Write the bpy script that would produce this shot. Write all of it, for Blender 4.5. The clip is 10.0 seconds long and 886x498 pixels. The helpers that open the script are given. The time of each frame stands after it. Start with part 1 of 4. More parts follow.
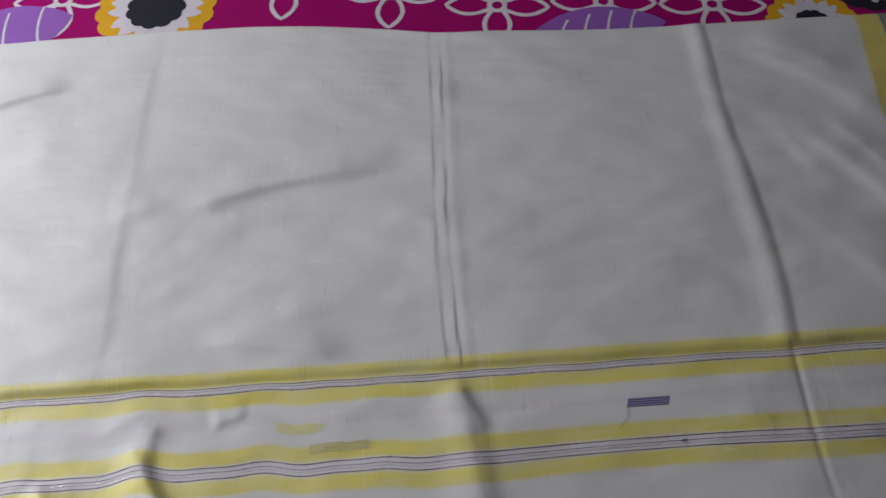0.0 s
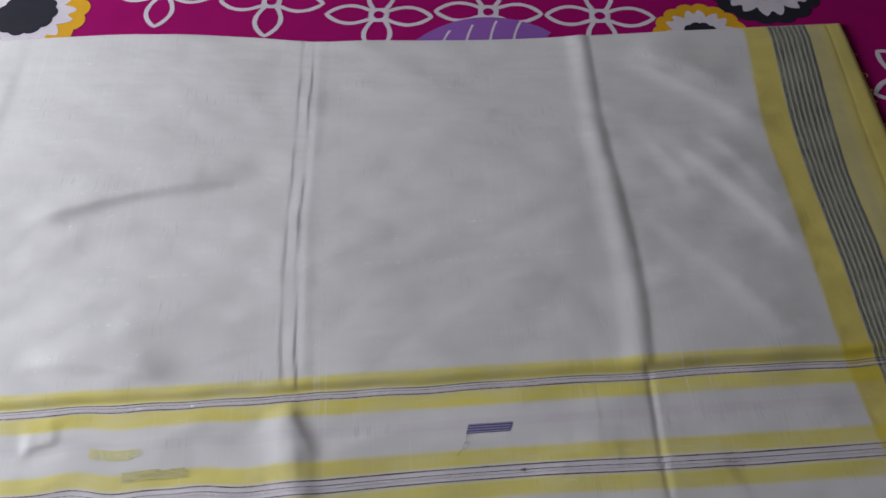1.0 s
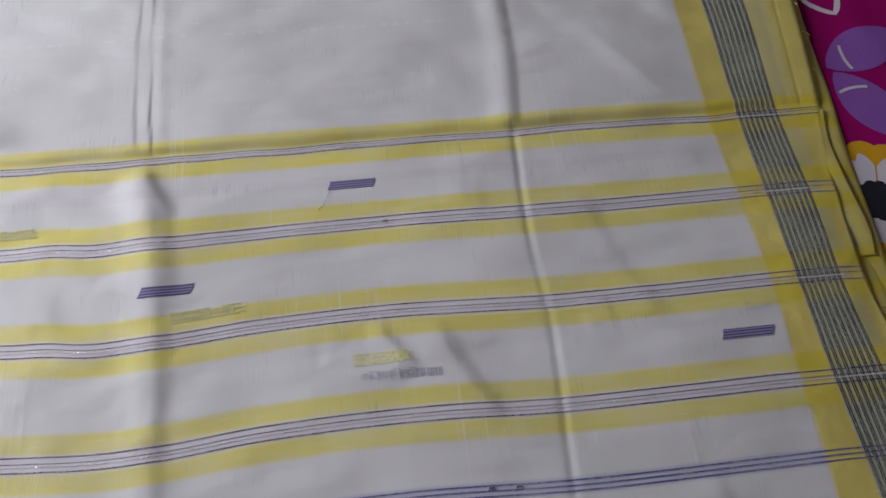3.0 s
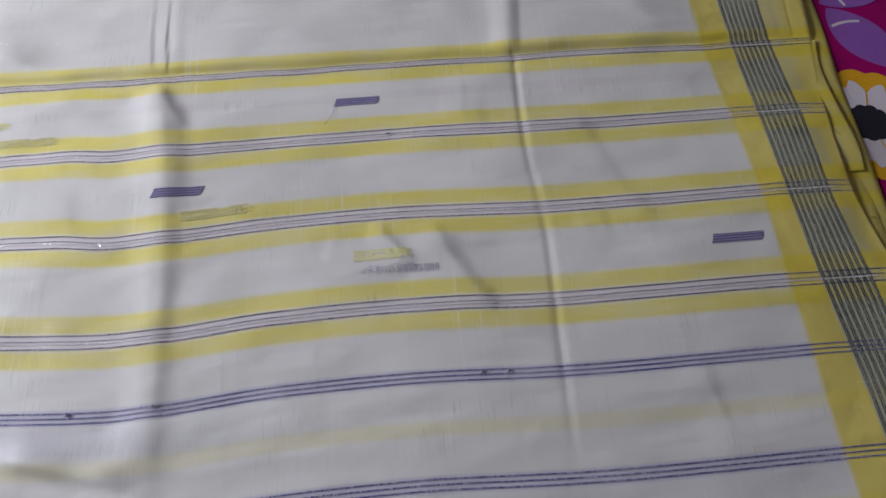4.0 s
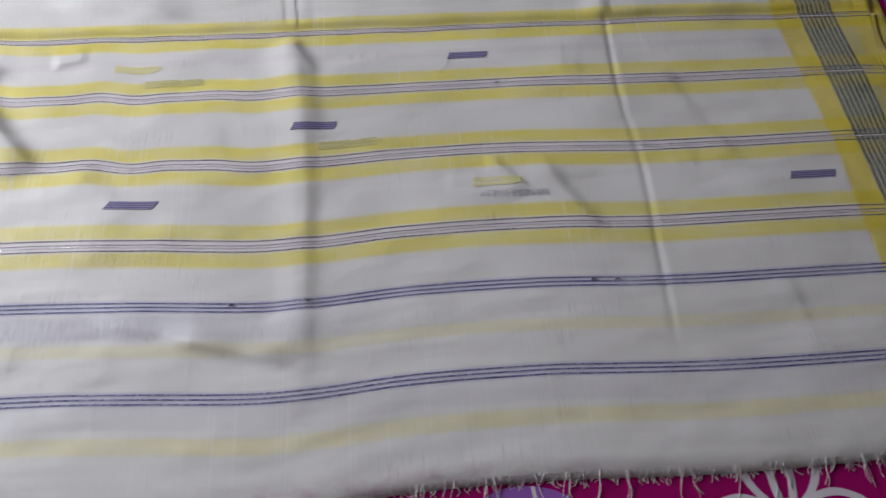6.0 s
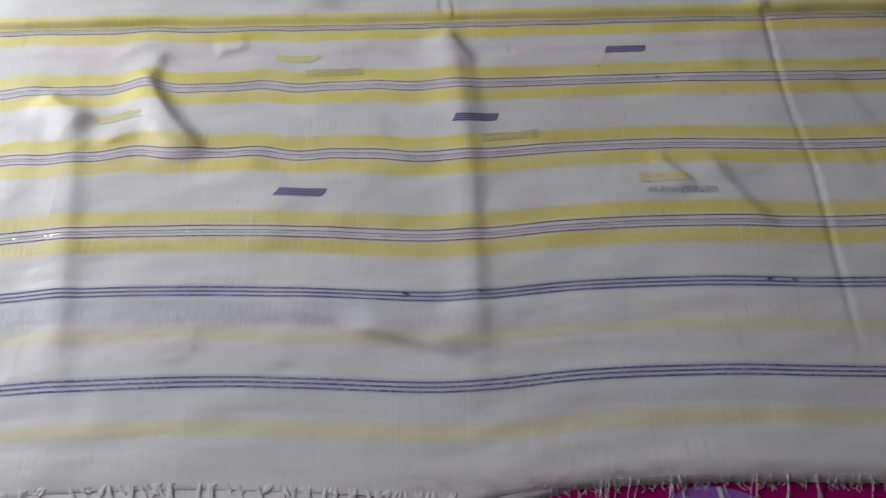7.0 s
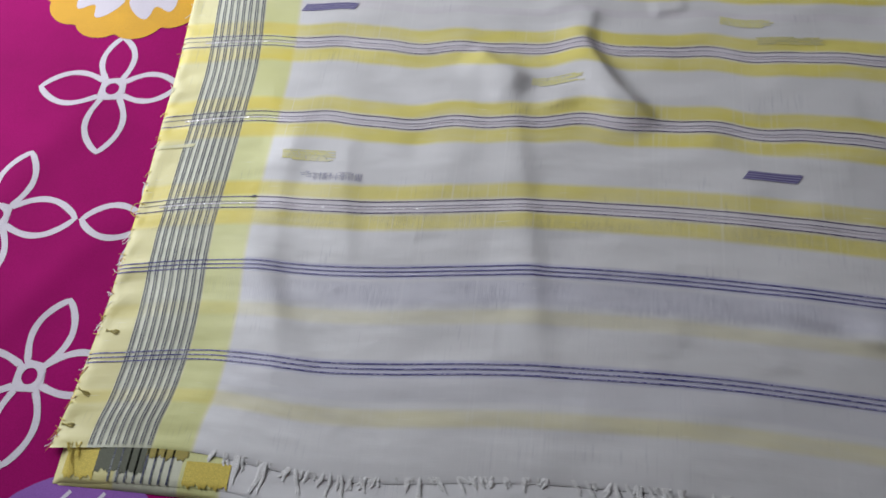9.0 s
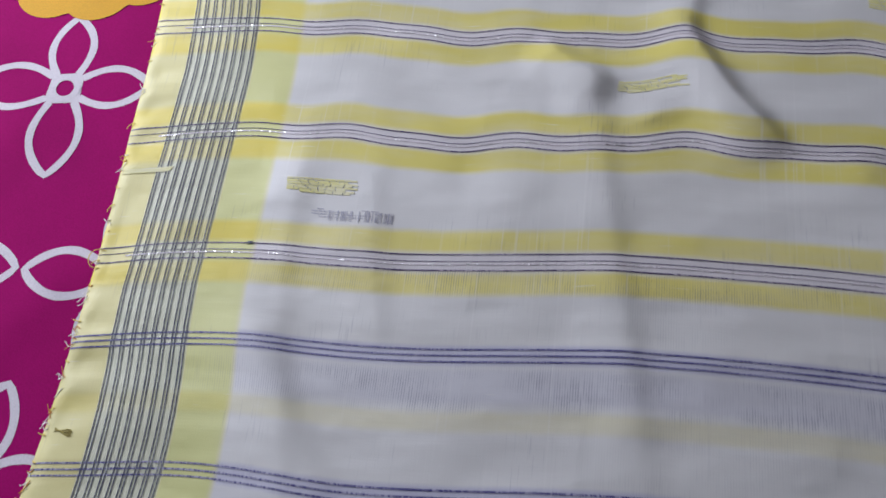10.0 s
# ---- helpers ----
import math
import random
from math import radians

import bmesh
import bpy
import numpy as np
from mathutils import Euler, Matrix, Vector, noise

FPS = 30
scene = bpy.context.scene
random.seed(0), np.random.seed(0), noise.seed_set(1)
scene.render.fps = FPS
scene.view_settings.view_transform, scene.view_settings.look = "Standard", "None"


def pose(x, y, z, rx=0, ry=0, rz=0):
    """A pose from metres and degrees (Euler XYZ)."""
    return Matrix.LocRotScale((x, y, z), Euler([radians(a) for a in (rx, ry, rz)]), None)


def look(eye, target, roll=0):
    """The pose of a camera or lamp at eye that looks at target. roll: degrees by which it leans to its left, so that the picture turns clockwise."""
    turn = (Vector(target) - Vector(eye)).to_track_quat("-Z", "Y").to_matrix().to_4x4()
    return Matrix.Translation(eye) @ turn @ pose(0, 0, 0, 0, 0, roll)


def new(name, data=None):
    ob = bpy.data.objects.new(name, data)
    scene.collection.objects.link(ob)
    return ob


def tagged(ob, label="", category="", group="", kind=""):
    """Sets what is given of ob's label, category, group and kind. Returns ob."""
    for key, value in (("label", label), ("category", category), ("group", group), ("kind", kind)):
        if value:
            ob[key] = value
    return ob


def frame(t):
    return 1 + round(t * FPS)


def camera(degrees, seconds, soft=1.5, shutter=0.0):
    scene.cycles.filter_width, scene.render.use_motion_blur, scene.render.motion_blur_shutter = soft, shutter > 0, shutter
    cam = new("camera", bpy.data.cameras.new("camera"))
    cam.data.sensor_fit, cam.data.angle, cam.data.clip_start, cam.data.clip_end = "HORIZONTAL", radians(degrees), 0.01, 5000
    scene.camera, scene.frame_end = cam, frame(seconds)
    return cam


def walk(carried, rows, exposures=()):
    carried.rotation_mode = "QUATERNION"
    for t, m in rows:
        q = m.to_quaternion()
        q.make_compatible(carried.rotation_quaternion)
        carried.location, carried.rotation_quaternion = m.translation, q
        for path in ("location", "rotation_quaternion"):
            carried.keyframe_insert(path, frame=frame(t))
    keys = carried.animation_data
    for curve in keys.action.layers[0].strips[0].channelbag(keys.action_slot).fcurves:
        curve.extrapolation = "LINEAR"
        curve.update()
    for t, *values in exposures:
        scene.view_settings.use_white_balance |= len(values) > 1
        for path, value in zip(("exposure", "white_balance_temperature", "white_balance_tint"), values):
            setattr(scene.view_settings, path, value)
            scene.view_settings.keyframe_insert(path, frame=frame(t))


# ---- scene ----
cam = camera(56.2, 10.0, soft=1.5, shutter=0.25)
PATH = [
    (0, (-0.004, -0.006, 0.659), (-0.002, 1.071, -1.026), -3.8),
    (0.5, (0.062, 0.004, 0.639), (0.094, 1.074, -1.05), -3.6),
    (1, (0.122, 0.001, 0.615), (0.15, 1.131, -1.035), -2.3),
    (1.5, (0.162, -0.004, 0.61), (0.228, 1.138, -1.031), -1.3),
    (2, (0.175, -0.015, 0.611), (0.262, 1.093, -1.052), 0.2),
    (2.5, (0.166, -0.074, 0.57), (0.335, 0.983, -1.119), 2.7),
    (3, (0.172, -0.1, 0.541), (0.335, 0.835, -1.219), 3.6),
    (4.3, (0.179, -0.23, 0.514), (0.29, 0.795, -1.2), 1.3),
    (4.5, (0.172, -0.252, 0.528), (0.297, 0.774, -1.184), 2.2),
    (5, (0.177, -0.281, 0.543), (0.3, 0.752, -1.165), 1.9),
    (5.2, (0.169, -0.282, 0.545), (0.318, 0.757, -1.158), 3.1),
    (6.3, (0.061, -0.301, 0.53), (0.122, 0.788, -1.146), 0.2),
    (6.5, (0.05, -0.299, 0.529), (0.072, 0.793, -1.146), -1.2),
    (7, (-0.007, -0.295, 0.531), (-0.008, 0.78, -1.155), -1.3),
    (7.5, (-0.068, -0.288, 0.528), (-0.139, 0.779, -1.162), -3.2),
    (8, (-0.118, -0.263, 0.546), (-0.317, 0.719, -1.185), -7.8),
    (8.5, (-0.188, -0.269, 0.55), (-0.412, 0.712, -1.179), -7.1),
    (9, (-0.268, -0.25, 0.531), (-0.55, 0.659, -1.228), -11.6),
    (9.5, (-0.311, -0.175, 0.467), (-0.548, 0.621, -1.352), -11.8),
    (10, (-0.326, -0.117, 0.428), (-0.607, 0.658, -1.395), -13.8),
]
walk(cam, [(t, look(eye, target, roll)) for t, eye, target, roll in PATH], [(0.0, 0.27, 6590, 9), (1.0, 0.65, 6480, 10), (2.5, 0.92, 6450, 13), (5.0, 1.1, 6500, 10), (6.5, 0.85, 6620, 10), (8.0, 0.27, 6560, 9), (9.0, 0.23, 6420, 9), (10.0, 0.15, 6160, 12)])
WINDOW_WATTS = 17.5

# ---- world, sky and window light ----
world = bpy.data.worlds.new("world")
scene.world = world
world.use_nodes = True
_wn = world.node_tree.nodes
_sky = _wn.new("ShaderNodeTexSky")
_sky.sky_type = "NISHITA"
_sky.sun_disc = False
_sky.sun_elevation, _sky.sun_rotation = radians(38), radians(-80)
world.node_tree.links.new(_sky.outputs[0], _wn["Background"].inputs[0])
_wn["Background"].inputs[1].default_value = 0.10

lamp_data = bpy.data.lights.new("window_daylight", "AREA")
lamp_data.shape, lamp_data.size, lamp_data.size_y = "RECTANGLE", 1.1, 0.8
lamp_data.energy, lamp_data.color = WINDOW_WATTS, (0.96, 1.0, 1.075)
lamp = new("window_daylight", lamp_data)
lamp.matrix_world = look((-1.33, 0.62, 0.61), (0.0, 0.38, 0.0))


# ---- node helpers ----
class Nodes:
    def __init__(self, name):
        self.mat = bpy.data.materials.new(name)
        self.mat.use_nodes = True
        self.tree = self.mat.node_tree
        self.bsdf = self.tree.nodes["Principled BSDF"]

    def node(self, kind, **props):
        n = self.tree.nodes.new(kind)
        for k, v in props.items():
            setattr(n, k, v)
        return n

    def put(self, socket, value):
        if hasattr(value, "links"):
            self.tree.links.new(value, socket)
        else:
            socket.default_value = value

    def math(self, op, a, b=0.0, clamp=False):
        n = self.node("ShaderNodeMath", operation=op, use_clamp=clamp)
        self.put(n.inputs[0], a)
        self.put(n.inputs[1], b)
        return n.outputs[0]

    def band(self, x, centre, half, soft):
        """1 inside centre +- half, 0 outside, with a soft edge."""
        d = self.math("ABSOLUTE", self.math("SUBTRACT", x, centre))
        n = self.node("ShaderNodeMapRange", interpolation_type="SMOOTHSTEP")
        self.put(n.inputs[0], d)
        n.inputs[1].default_value, n.inputs[2].default_value = half - soft, half + soft
        n.inputs[3].default_value, n.inputs[4].default_value = 1.0, 0.0
        return n.outputs[0]

    def mix(self, fac, a, b, blend="MIX"):
        n = self.node("ShaderNodeMix", data_type="RGBA", blend_type=blend)
        self.put(n.inputs[0], fac)
        for s, v in ((n.inputs[6], a), (n.inputs[7], b)):
            self.put(s, v if hasattr(v, "links") else (*v, 1.0))
        return n.outputs[2]

    def noise(self, vec, scale, detail=3.0, rough=0.55):
        n = self.node("ShaderNodeTexNoise")
        self.put(n.inputs["Vector"], vec)
        n.inputs["Scale"].default_value, n.inputs["Detail"].default_value, n.inputs["Roughness"].default_value = scale, detail, rough
        return n.outputs[0]

    def scaled(self, vec, sx, sy, sz=1.0):
        n = self.node("ShaderNodeMapping")
        self.put(n.inputs[0], vec)
        n.inputs["Scale"].default_value = (sx, sy, sz)
        return n.outputs[0]

    def remap(self, x, a, b, c, d):
        n = self.node("ShaderNodeMapRange")
        self.put(n.inputs[0], x)
        for i, v in enumerate((a, b, c, d)):
            n.inputs[i + 1].default_value = v
        return n.outputs[0]

    def bump(self, height, strength, distance, normal=None):
        n = self.node("ShaderNodeBump")
        self.put(n.inputs["Height"], height)
        n.inputs["Strength"].default_value, n.inputs["Distance"].default_value = strength, distance
        if normal is not None:
            self.put(n.inputs["Normal"], normal)
        return n.outputs[0]

    def finish(self, colour, rough, normal=None, **others):
        self.put(self.bsdf.inputs["Base Color"], colour if hasattr(colour, "links") else (*colour, 1.0))
        self.put(self.bsdf.inputs["Roughness"], rough)
        if normal is not None:
            self.put(self.bsdf.inputs["Normal"], normal)
        for k, v in others.items():
            self.put(self.bsdf.inputs[k.replace("_", " ")], v)
        return self.mat


CREAM, YELLOW, PALE = (0.70, 0.68, 0.675), (0.74, 0.64, 0.145), (0.72, 0.63, 0.15)
LILAC = (0.58, 0.47, 0.57)
BLUISH = (0.43, 0.42, 0.58)


def weave(n, uv):
    """Fine relief of a hand-woven cloth: warp and weft ribs, slubs, soft puckering."""
    warp = n.noise(n.scaled(uv, 1400.0, 60.0), 1.0, 2.0)
    weft = n.noise(n.scaled(uv, 55.0, 1100.0), 1.0, 2.0)
    slub = n.noise(n.scaled(uv, 28.0, 190.0), 1.0, 4.0)
    both = n.math("ADD", n.math("MULTIPLY", warp, 0.7), n.math("MULTIPLY", weft, 0.6))
    return n.math("ADD", both, n.math("MULTIPLY", slub, 0.9)), warp, weft, slub


def cloth_material():
    n = Nodes("handloom_silk_cotton")
    uvn = n.node("ShaderNodeUVMap")
    uv = uvn.outputs[0]
    sep = n.node("ShaderNodeSeparateXYZ")
    n.put(sep.inputs[0], uv)
    wob = n.math("MULTIPLY", n.math("SUBTRACT", n.noise(n.scaled(uv, 60, 60), 1.0, 3.0), 0.5), 0.0014)
    u, v = sep.outputs[0], n.math("ADD", sep.outputs[1], wob)
    relief, warp, weft, slub = weave(n, uv)
    # crosswise bands of the end piece
    bands = [(0.2955, 0.0065, 0.95), (0.2755, 0.0065, 1.0)]
    for c in (0.213, 0.138, 0.061):
        bands += [(c + 0.0128, 0.0066, 0.95 if c > 0.1 else 0.9), (c - 0.0128, 0.0066, 0.95 if c > 0.1 else 0.9)]
    bands += [(-0.0275, 0.005, 0.30), (-0.0955, 0.0055, 0.42)]
    yel = 0.0
    for c, h, a in bands:
        yel = n.math("ADD", n.math("MULTIPLY", n.band(v, c, h, 0.0026), a), yel)
    yel = n.math("MULTIPLY", yel, n.remap(n.noise(n.scaled(uv, 16.0, 60.0), 1.0, 3.0), 0.3, 0.6, 0.74, 1.0))
    lil = 0.0
    for c, h, a in ((0.2855, 0.0036, 0.28), (0.213, 0.0060, 0.30), (0.138, 0.0060, 0.30), (0.061, 0.0060, 0.30), (0.254, 0.004, 0.18)):
        lil = n.math("ADD", n.math("MULTIPLY", n.band(v, c, h, 0.001), a), lil)
    blue = 0.0
    for c, h, a in ((0.0075, 0.0054, 0.72), (-0.0635, 0.0054, 0.72), (-0.077, 0.008, 0.14)):
        blue = n.math("ADD", n.math("MULTIPLY", n.band(v, c, h, 0.0016), a), blue)
    blue = n.math("ADD", blue, n.math("MULTIPLY", n.band(v, -0.009, 0.0095, 0.003), n.math("MULTIPLY", n.band(u, -0.24, 0.26, 0.12), 0.32)))
    # lengthwise borders
    left = n.band(u, -0.60, 0.098, 0.0032)
    right = n.band(u, 0.60, 0.147, 0.0035)
    ground_l = n.band(u, -0.5525, 0.0225, 0.001)
    ground_r = n.band(u, 0.5075, 0.0160, 0.001)
    tone = n.remap(n.noise(n.scaled(uv, 9, 9), 1.0, 4.0), 0.3, 0.7, 0.93, 1.05)
    base = n.mix(blue, n.mix(lil, CREAM, LILAC), BLUISH)
    base = n.mix(left, base, n.mix(0.45, base, PALE))
    base = n.mix(left, base, n.mix(0.55, base, PALE))
    base = n.mix(n.math("MULTIPLY", n.band(u, -0.516, 0.014, 0.002), 0.6), base, (0.61, 0.645, 0.27))
    base = n.mix(right, base, (0.71, 0.585, 0.155))
    base = n.mix(n.math("MULTIPLY", n.band(u, 0.530, 0.008, 0.006), 0.45), base, (0.50, 0.50, 0.36))
    base = n.mix(n.math("MULTIPLY", ground_l, 0.75), base, (0.55, 0.57, 0.50))
    base = n.mix(n.math("MULTIPLY", ground_r, 0.85), base, (0.40, 0.42, 0.34))
    rich = n.mix(n.math("MULTIPLY", n.math("MAXIMUM", left, right), 0.9), YELLOW, (0.74, 0.585, 0.045))
    base = n.mix(n.math("MINIMUM", yel, 1.0), base, n.mix(n.math("MULTIPLY", n.math("ADD", ground_l, ground_r), 0.5), rich, base))
    # loose warp threads show as thin darker hatching, some weft slubs as pale flecks
    hatch = n.math("MULTIPLY", n.remap(n.noise(n.scaled(uv, 900.0, 38.0), 1.0, 1.0), 0.60, 0.72, 0.0, 1.0), n.remap(n.noise(n.scaled(uv, 14.0, 22.0), 1.0, 2.0), 0.5, 0.68, 0.0, 0.34))
    comb = n.math("SINE", n.math("MULTIPLY", n.math("ADD", u, n.math("MULTIPLY", wob, 0.35)), 2 * math.pi / 0.00135))
    comb = n.math("ADD", comb, n.math("MULTIPLY", n.math("SUBTRACT", n.noise(n.scaled(uv, 700.0, 70.0), 1.0, 2.0), 0.5), 3.0))
    ticks = n.math("MULTIPLY", n.remap(comb, 0.25, 0.95, 0.0, 1.0), n.remap(n.noise(n.scaled(uv, 22.0, 40.0), 1.0, 2.0), 0.36, 0.56, 0.0, 0.62))
    zone = n.math("ADD", n.band(v, -0.011, 0.0105, 0.004), n.math("MULTIPLY", n.band(v, 0.050, 0.008, 0.003), 0.8))
    zone = n.math("ADD", zone, n.math("MULTIPLY", n.band(v, 0.03, 0.016, 0.012), n.math("MULTIPLY", n.band(u, -0.262, 0.022, 0.02), 0.45)))
    zone = n.math("ADD", zone, n.math("MULTIPLY", n.band(v, -0.05, 0.035, 0.02), n.math("MULTIPLY", n.band(u, -0.24, 0.06, 0.05), 0.25)))
    zone = n.math("MULTIPLY", zone, n.math("ADD", n.math("MULTIPLY", n.band(u, -0.26, 0.22, 0.08), 0.88), 0.12))
    hatch = n.math("MAXIMUM", hatch, n.math("MULTIPLY", ticks, zone))
    base = n.mix(hatch, base, n.mix(0.68, base, (0.10, 0.095, 0.19)))
    pale = n.math("MULTIPLY", n.remap(n.noise(n.scaled(uv, 420.0, 5.0), 1.0, 1.0), 0.60, 0.70, 0.0, 1.0), n.remap(n.noise(n.scaled(uv, 7.0, 5.0), 1.0, 2.0), 0.42, 0.62, 0.0, 0.30))
    pale = n.math("MULTIPLY", pale, n.math("SUBTRACT", 1.0, n.math("MAXIMUM", left, right)))
    base = n.mix(pale, base, (0.80, 0.78, 0.77))
    fleck = n.remap(n.noise(n.scaled(uv, 40.0, 420.0), 1.0, 3.0), 0.66, 0.76, 0.0, 0.35)
    base = n.mix(fleck, base, (0.82, 0.8, 0.76))
    rows = n.remap(n.noise(n.scaled(uv, 2.5, 150.0), 1.0, 2.0), 0.58, 0.66, 0.0, 1.0)
    dots = n.math("MULTIPLY", n.remap(n.noise(n.scaled(uv, 170.0, 330.0), 1.0, 1.0), 0.62, 0.70, 0.0, 0.8), n.math("MULTIPLY", n.math("MULTIPLY", rows, n.band(v, 0.52, 0.21, 0.02)), n.math("SUBTRACT", 1.0, n.math("MAXIMUM", left, right))))
    picks = n.math("MULTIPLY", n.band(v, 0.409, 0.0016, 0.0010), n.remap(n.noise(n.scaled(uv, 130.0, 8.0), 1.0, 1.0), 0.52, 0.62, 0.0, 0.34))
    dots = n.math("MAXIMUM", dots, n.math("MULTIPLY", picks, n.band(u, 0.04, 0.24, 0.06)))
    base = n.mix(dots, base, (0.84, 0.83, 0.80))
    sheer = n.math("MULTIPLY", n.math("MULTIPLY", n.band(v, -0.136, 0.012, 0.006), n.band(u, 0.07, 0.13, 0.05)), n.remap(n.noise(n.scaled(uv, 60, 90), 1.0, 3.0), 0.42, 0.66, 0.0, 0.6))
    base = n.mix(sheer, base, (0.52, 0.33, 0.46))
    stain = n.remap(n.noise(n.scaled(uv, 5.0, 7.0), 1.0, 5.0, 0.6), 0.52, 0.75, 0.0, 0.16)
    base = n.mix(stain, base, (0.48, 0.45, 0.42))
    vm = n.node("ShaderNodeVectorMath", operation="SCALE")
    n.put(vm.inputs[0], base)
    n.put(vm.inputs["Scale"], tone)
    nm = n.bump(relief, 0.13, 0.0006)
    nm = n.bump(n.noise(n.scaled(uv, 30, 40), 1.0, 2.0), 0.22, 0.004, nm)
    nm = n.bump(n.noise(n.scaled(uv, 9.0, 34.0), 1.0, 1.5), 0.50, 0.006, nm)
    return n.finish(vm.outputs[0], n.remap(slub, 0.3, 0.7, 0.42, 0.55), nm, Sheen_Weight=0.15, Sheen_Roughness=0.4, Specular_IOR_Level=0.55)


def thread_material(name, colour, ground, cover, su=950.0, sv=950.0):
    """A coloured yarn that dips under the crossing yarns, so that it shows as fine dashes."""
    n = Nodes(name)
    uv = n.node("ShaderNodeUVMap").outputs[0]
    sep = n.node("ShaderNodeSeparateXYZ")
    n.put(sep.inputs[0], uv)
    dash = n.noise(n.scaled(uv, su, sv), 1.0, 1.0)
    big = n.noise(n.scaled(uv, 25.0, 25.0), 1.0, 3.0)
    f = n.remap(n.math("ADD", dash, n.math("MULTIPLY", n.math("SUBTRACT", big, 0.5), 0.5)), cover - 0.1, cover + 0.1, 1.0, 0.0)
    col = n.mix(f, colour, ground)
    return n.finish(col, 0.6, n.bump(dash, 0.4, 0.0004), Specular_IOR_Level=0.3)


def motif_material():
    """Extra weft laid in rows: indigo lines with the ground showing between them."""
    n = Nodes("indigo_motif_yarn")
    uv = n.node("ShaderNodeUVMap").outputs[0]
    sep = n.node("ShaderNodeSeparateXYZ")
    n.put(sep.inputs[0], uv)
    row = n.math("SINE", n.math("MULTIPLY", sep.outputs[1], 2 * math.pi / 0.0021))
    tick = n.noise(n.scaled(uv, 1000.0, 300.0), 1.0, 1.0)
    f = n.remap(n.math("ADD", row, n.math("MULTIPLY", n.math("SUBTRACT", tick, 0.5), 1.2)), -0.25, 0.65, 0.0, 0.9)
    return n.finish(n.mix(f, (0.10, 0.085, 0.23), (0.36, 0.33, 0.46)), 0.6, n.bump(row, 0.3, 0.0004), Specular_IOR_Level=0.3)


def plain_cloth(name, colour, rough=0.65, var=0.12, scale=900.0, spec=0.3):
    n = Nodes(name)
    geo = n.node("ShaderNodeNewGeometry").outputs["Position"]
    fine = n.noise(n.scaled(geo, 1.0, 1.0), scale, 2.0)
    big = n.noise(geo, 14.0, 4.0)
    m = n.math("MULTIPLY", n.remap(fine, 0.3, 0.7, 1 - var, 1 + var), n.remap(big, 0.3, 0.7, 0.9, 1.08))
    vm = n.node("ShaderNodeVectorMath", operation="SCALE")
    vm.inputs[0].default_value = colour
    n.put(vm.inputs["Scale"], m)
    return n.finish(vm.outputs[0], rough, n.bump(fine, 0.3, 0.0005), Specular_IOR_Level=spec)


M_CLOTH = cloth_material()
M_INDIGO = thread_material("indigo_yarn", (0.070, 0.064, 0.22), (0.42, 0.40, 0.54), 0.46, 1300.0, 260.0)
M_INDIGO_BORDER = thread_material("indigo_border_yarn", (0.036, 0.038, 0.09), (0.32, 0.33, 0.32), 0.46, 400.0, 1000.0)
M_PURPLE_YARN = thread_material("dark_purple_yarn", (0.060, 0.036, 0.11), (0.42, 0.38, 0.46), 0.47, 1300.0, 260.0)
M_MOTIF = motif_material()
M_MOTIF_PALE = thread_material("pale_indigo_motif_yarn", (0.41, 0.40, 0.50), (0.60, 0.58, 0.61), 0.46, 1000.0, 300.0)
M_MOTIF_YELLOW = thread_material("yellow_motif_yarn", (0.75, 0.70, 0.32), (0.74, 0.70, 0.48), 0.48, 40.0, 900.0)
M_MOTIF_OLIVE = thread_material("olive_motif_yarn", (0.55, 0.51, 0.24), (0.66, 0.60, 0.3), 0.50, 40.0, 900.0)
M_FRINGE = plain_cloth("white_fringe_yarn", (0.78, 0.76, 0.74))
M_FRINGE_YELLOW = plain_cloth("yellow_fringe_yarn", (0.68, 0.53, 0.10))
# olive yarn, then grey-green; both also hold the shade painted below the hem
M_TUFT_AND_SHADE = plain_cloth("olive_yarn_and_shade", (0.36, 0.29, 0.07))
M_HEM_SHADE = plain_cloth("grey_green_hem_shade", (0.12, 0.125, 0.085))
M_ORANGE = plain_cloth("orange_yarn", (0.52, 0.20, 0.04))
M_FRINGE_DARK = plain_cloth("indigo_fringe_yarn", (0.07, 0.065, 0.12))
M_SHEET = plain_cloth("magenta_printed_cotton", (0.33, 0.003, 0.125), 0.85, 0.10, 1100.0, 0.08)
M_WHITE = plain_cloth("white_print", (0.66, 0.60, 0.66), 0.7, 0.10, 1100.0)
M_GOLD = plain_cloth("golden_yellow_print", (0.70, 0.36, 0.012), 0.7, 0.10, 1100.0)
M_BLACK = plain_cloth("black_print", (0.016, 0.015, 0.026), 0.7, 0.15, 1100.0)
M_PURPLE = plain_cloth("violet_print", (0.27, 0.10, 0.42), 0.7, 0.10, 1100.0)
M_WALL = plain_cloth("painted_plaster", (0.28, 0.27, 0.26), 0.8, 0.05, 60.0)
M_CEIL = plain_cloth("white_ceiling_paint", (0.45, 0.44, 0.43), 0.85, 0.04, 60.0)
M_FLOOR = plain_cloth("grey_floor", (0.30, 0.28, 0.26), 0.5, 0.1, 40.0)
M_WOOD = plain_cloth("brown_wood", (0.16, 0.08, 0.04), 0.45, 0.2, 90.0)
M_TICK = plain_cloth("mattress_ticking", (0.6, 0.58, 0.55), 0.8, 0.1, 200.0)


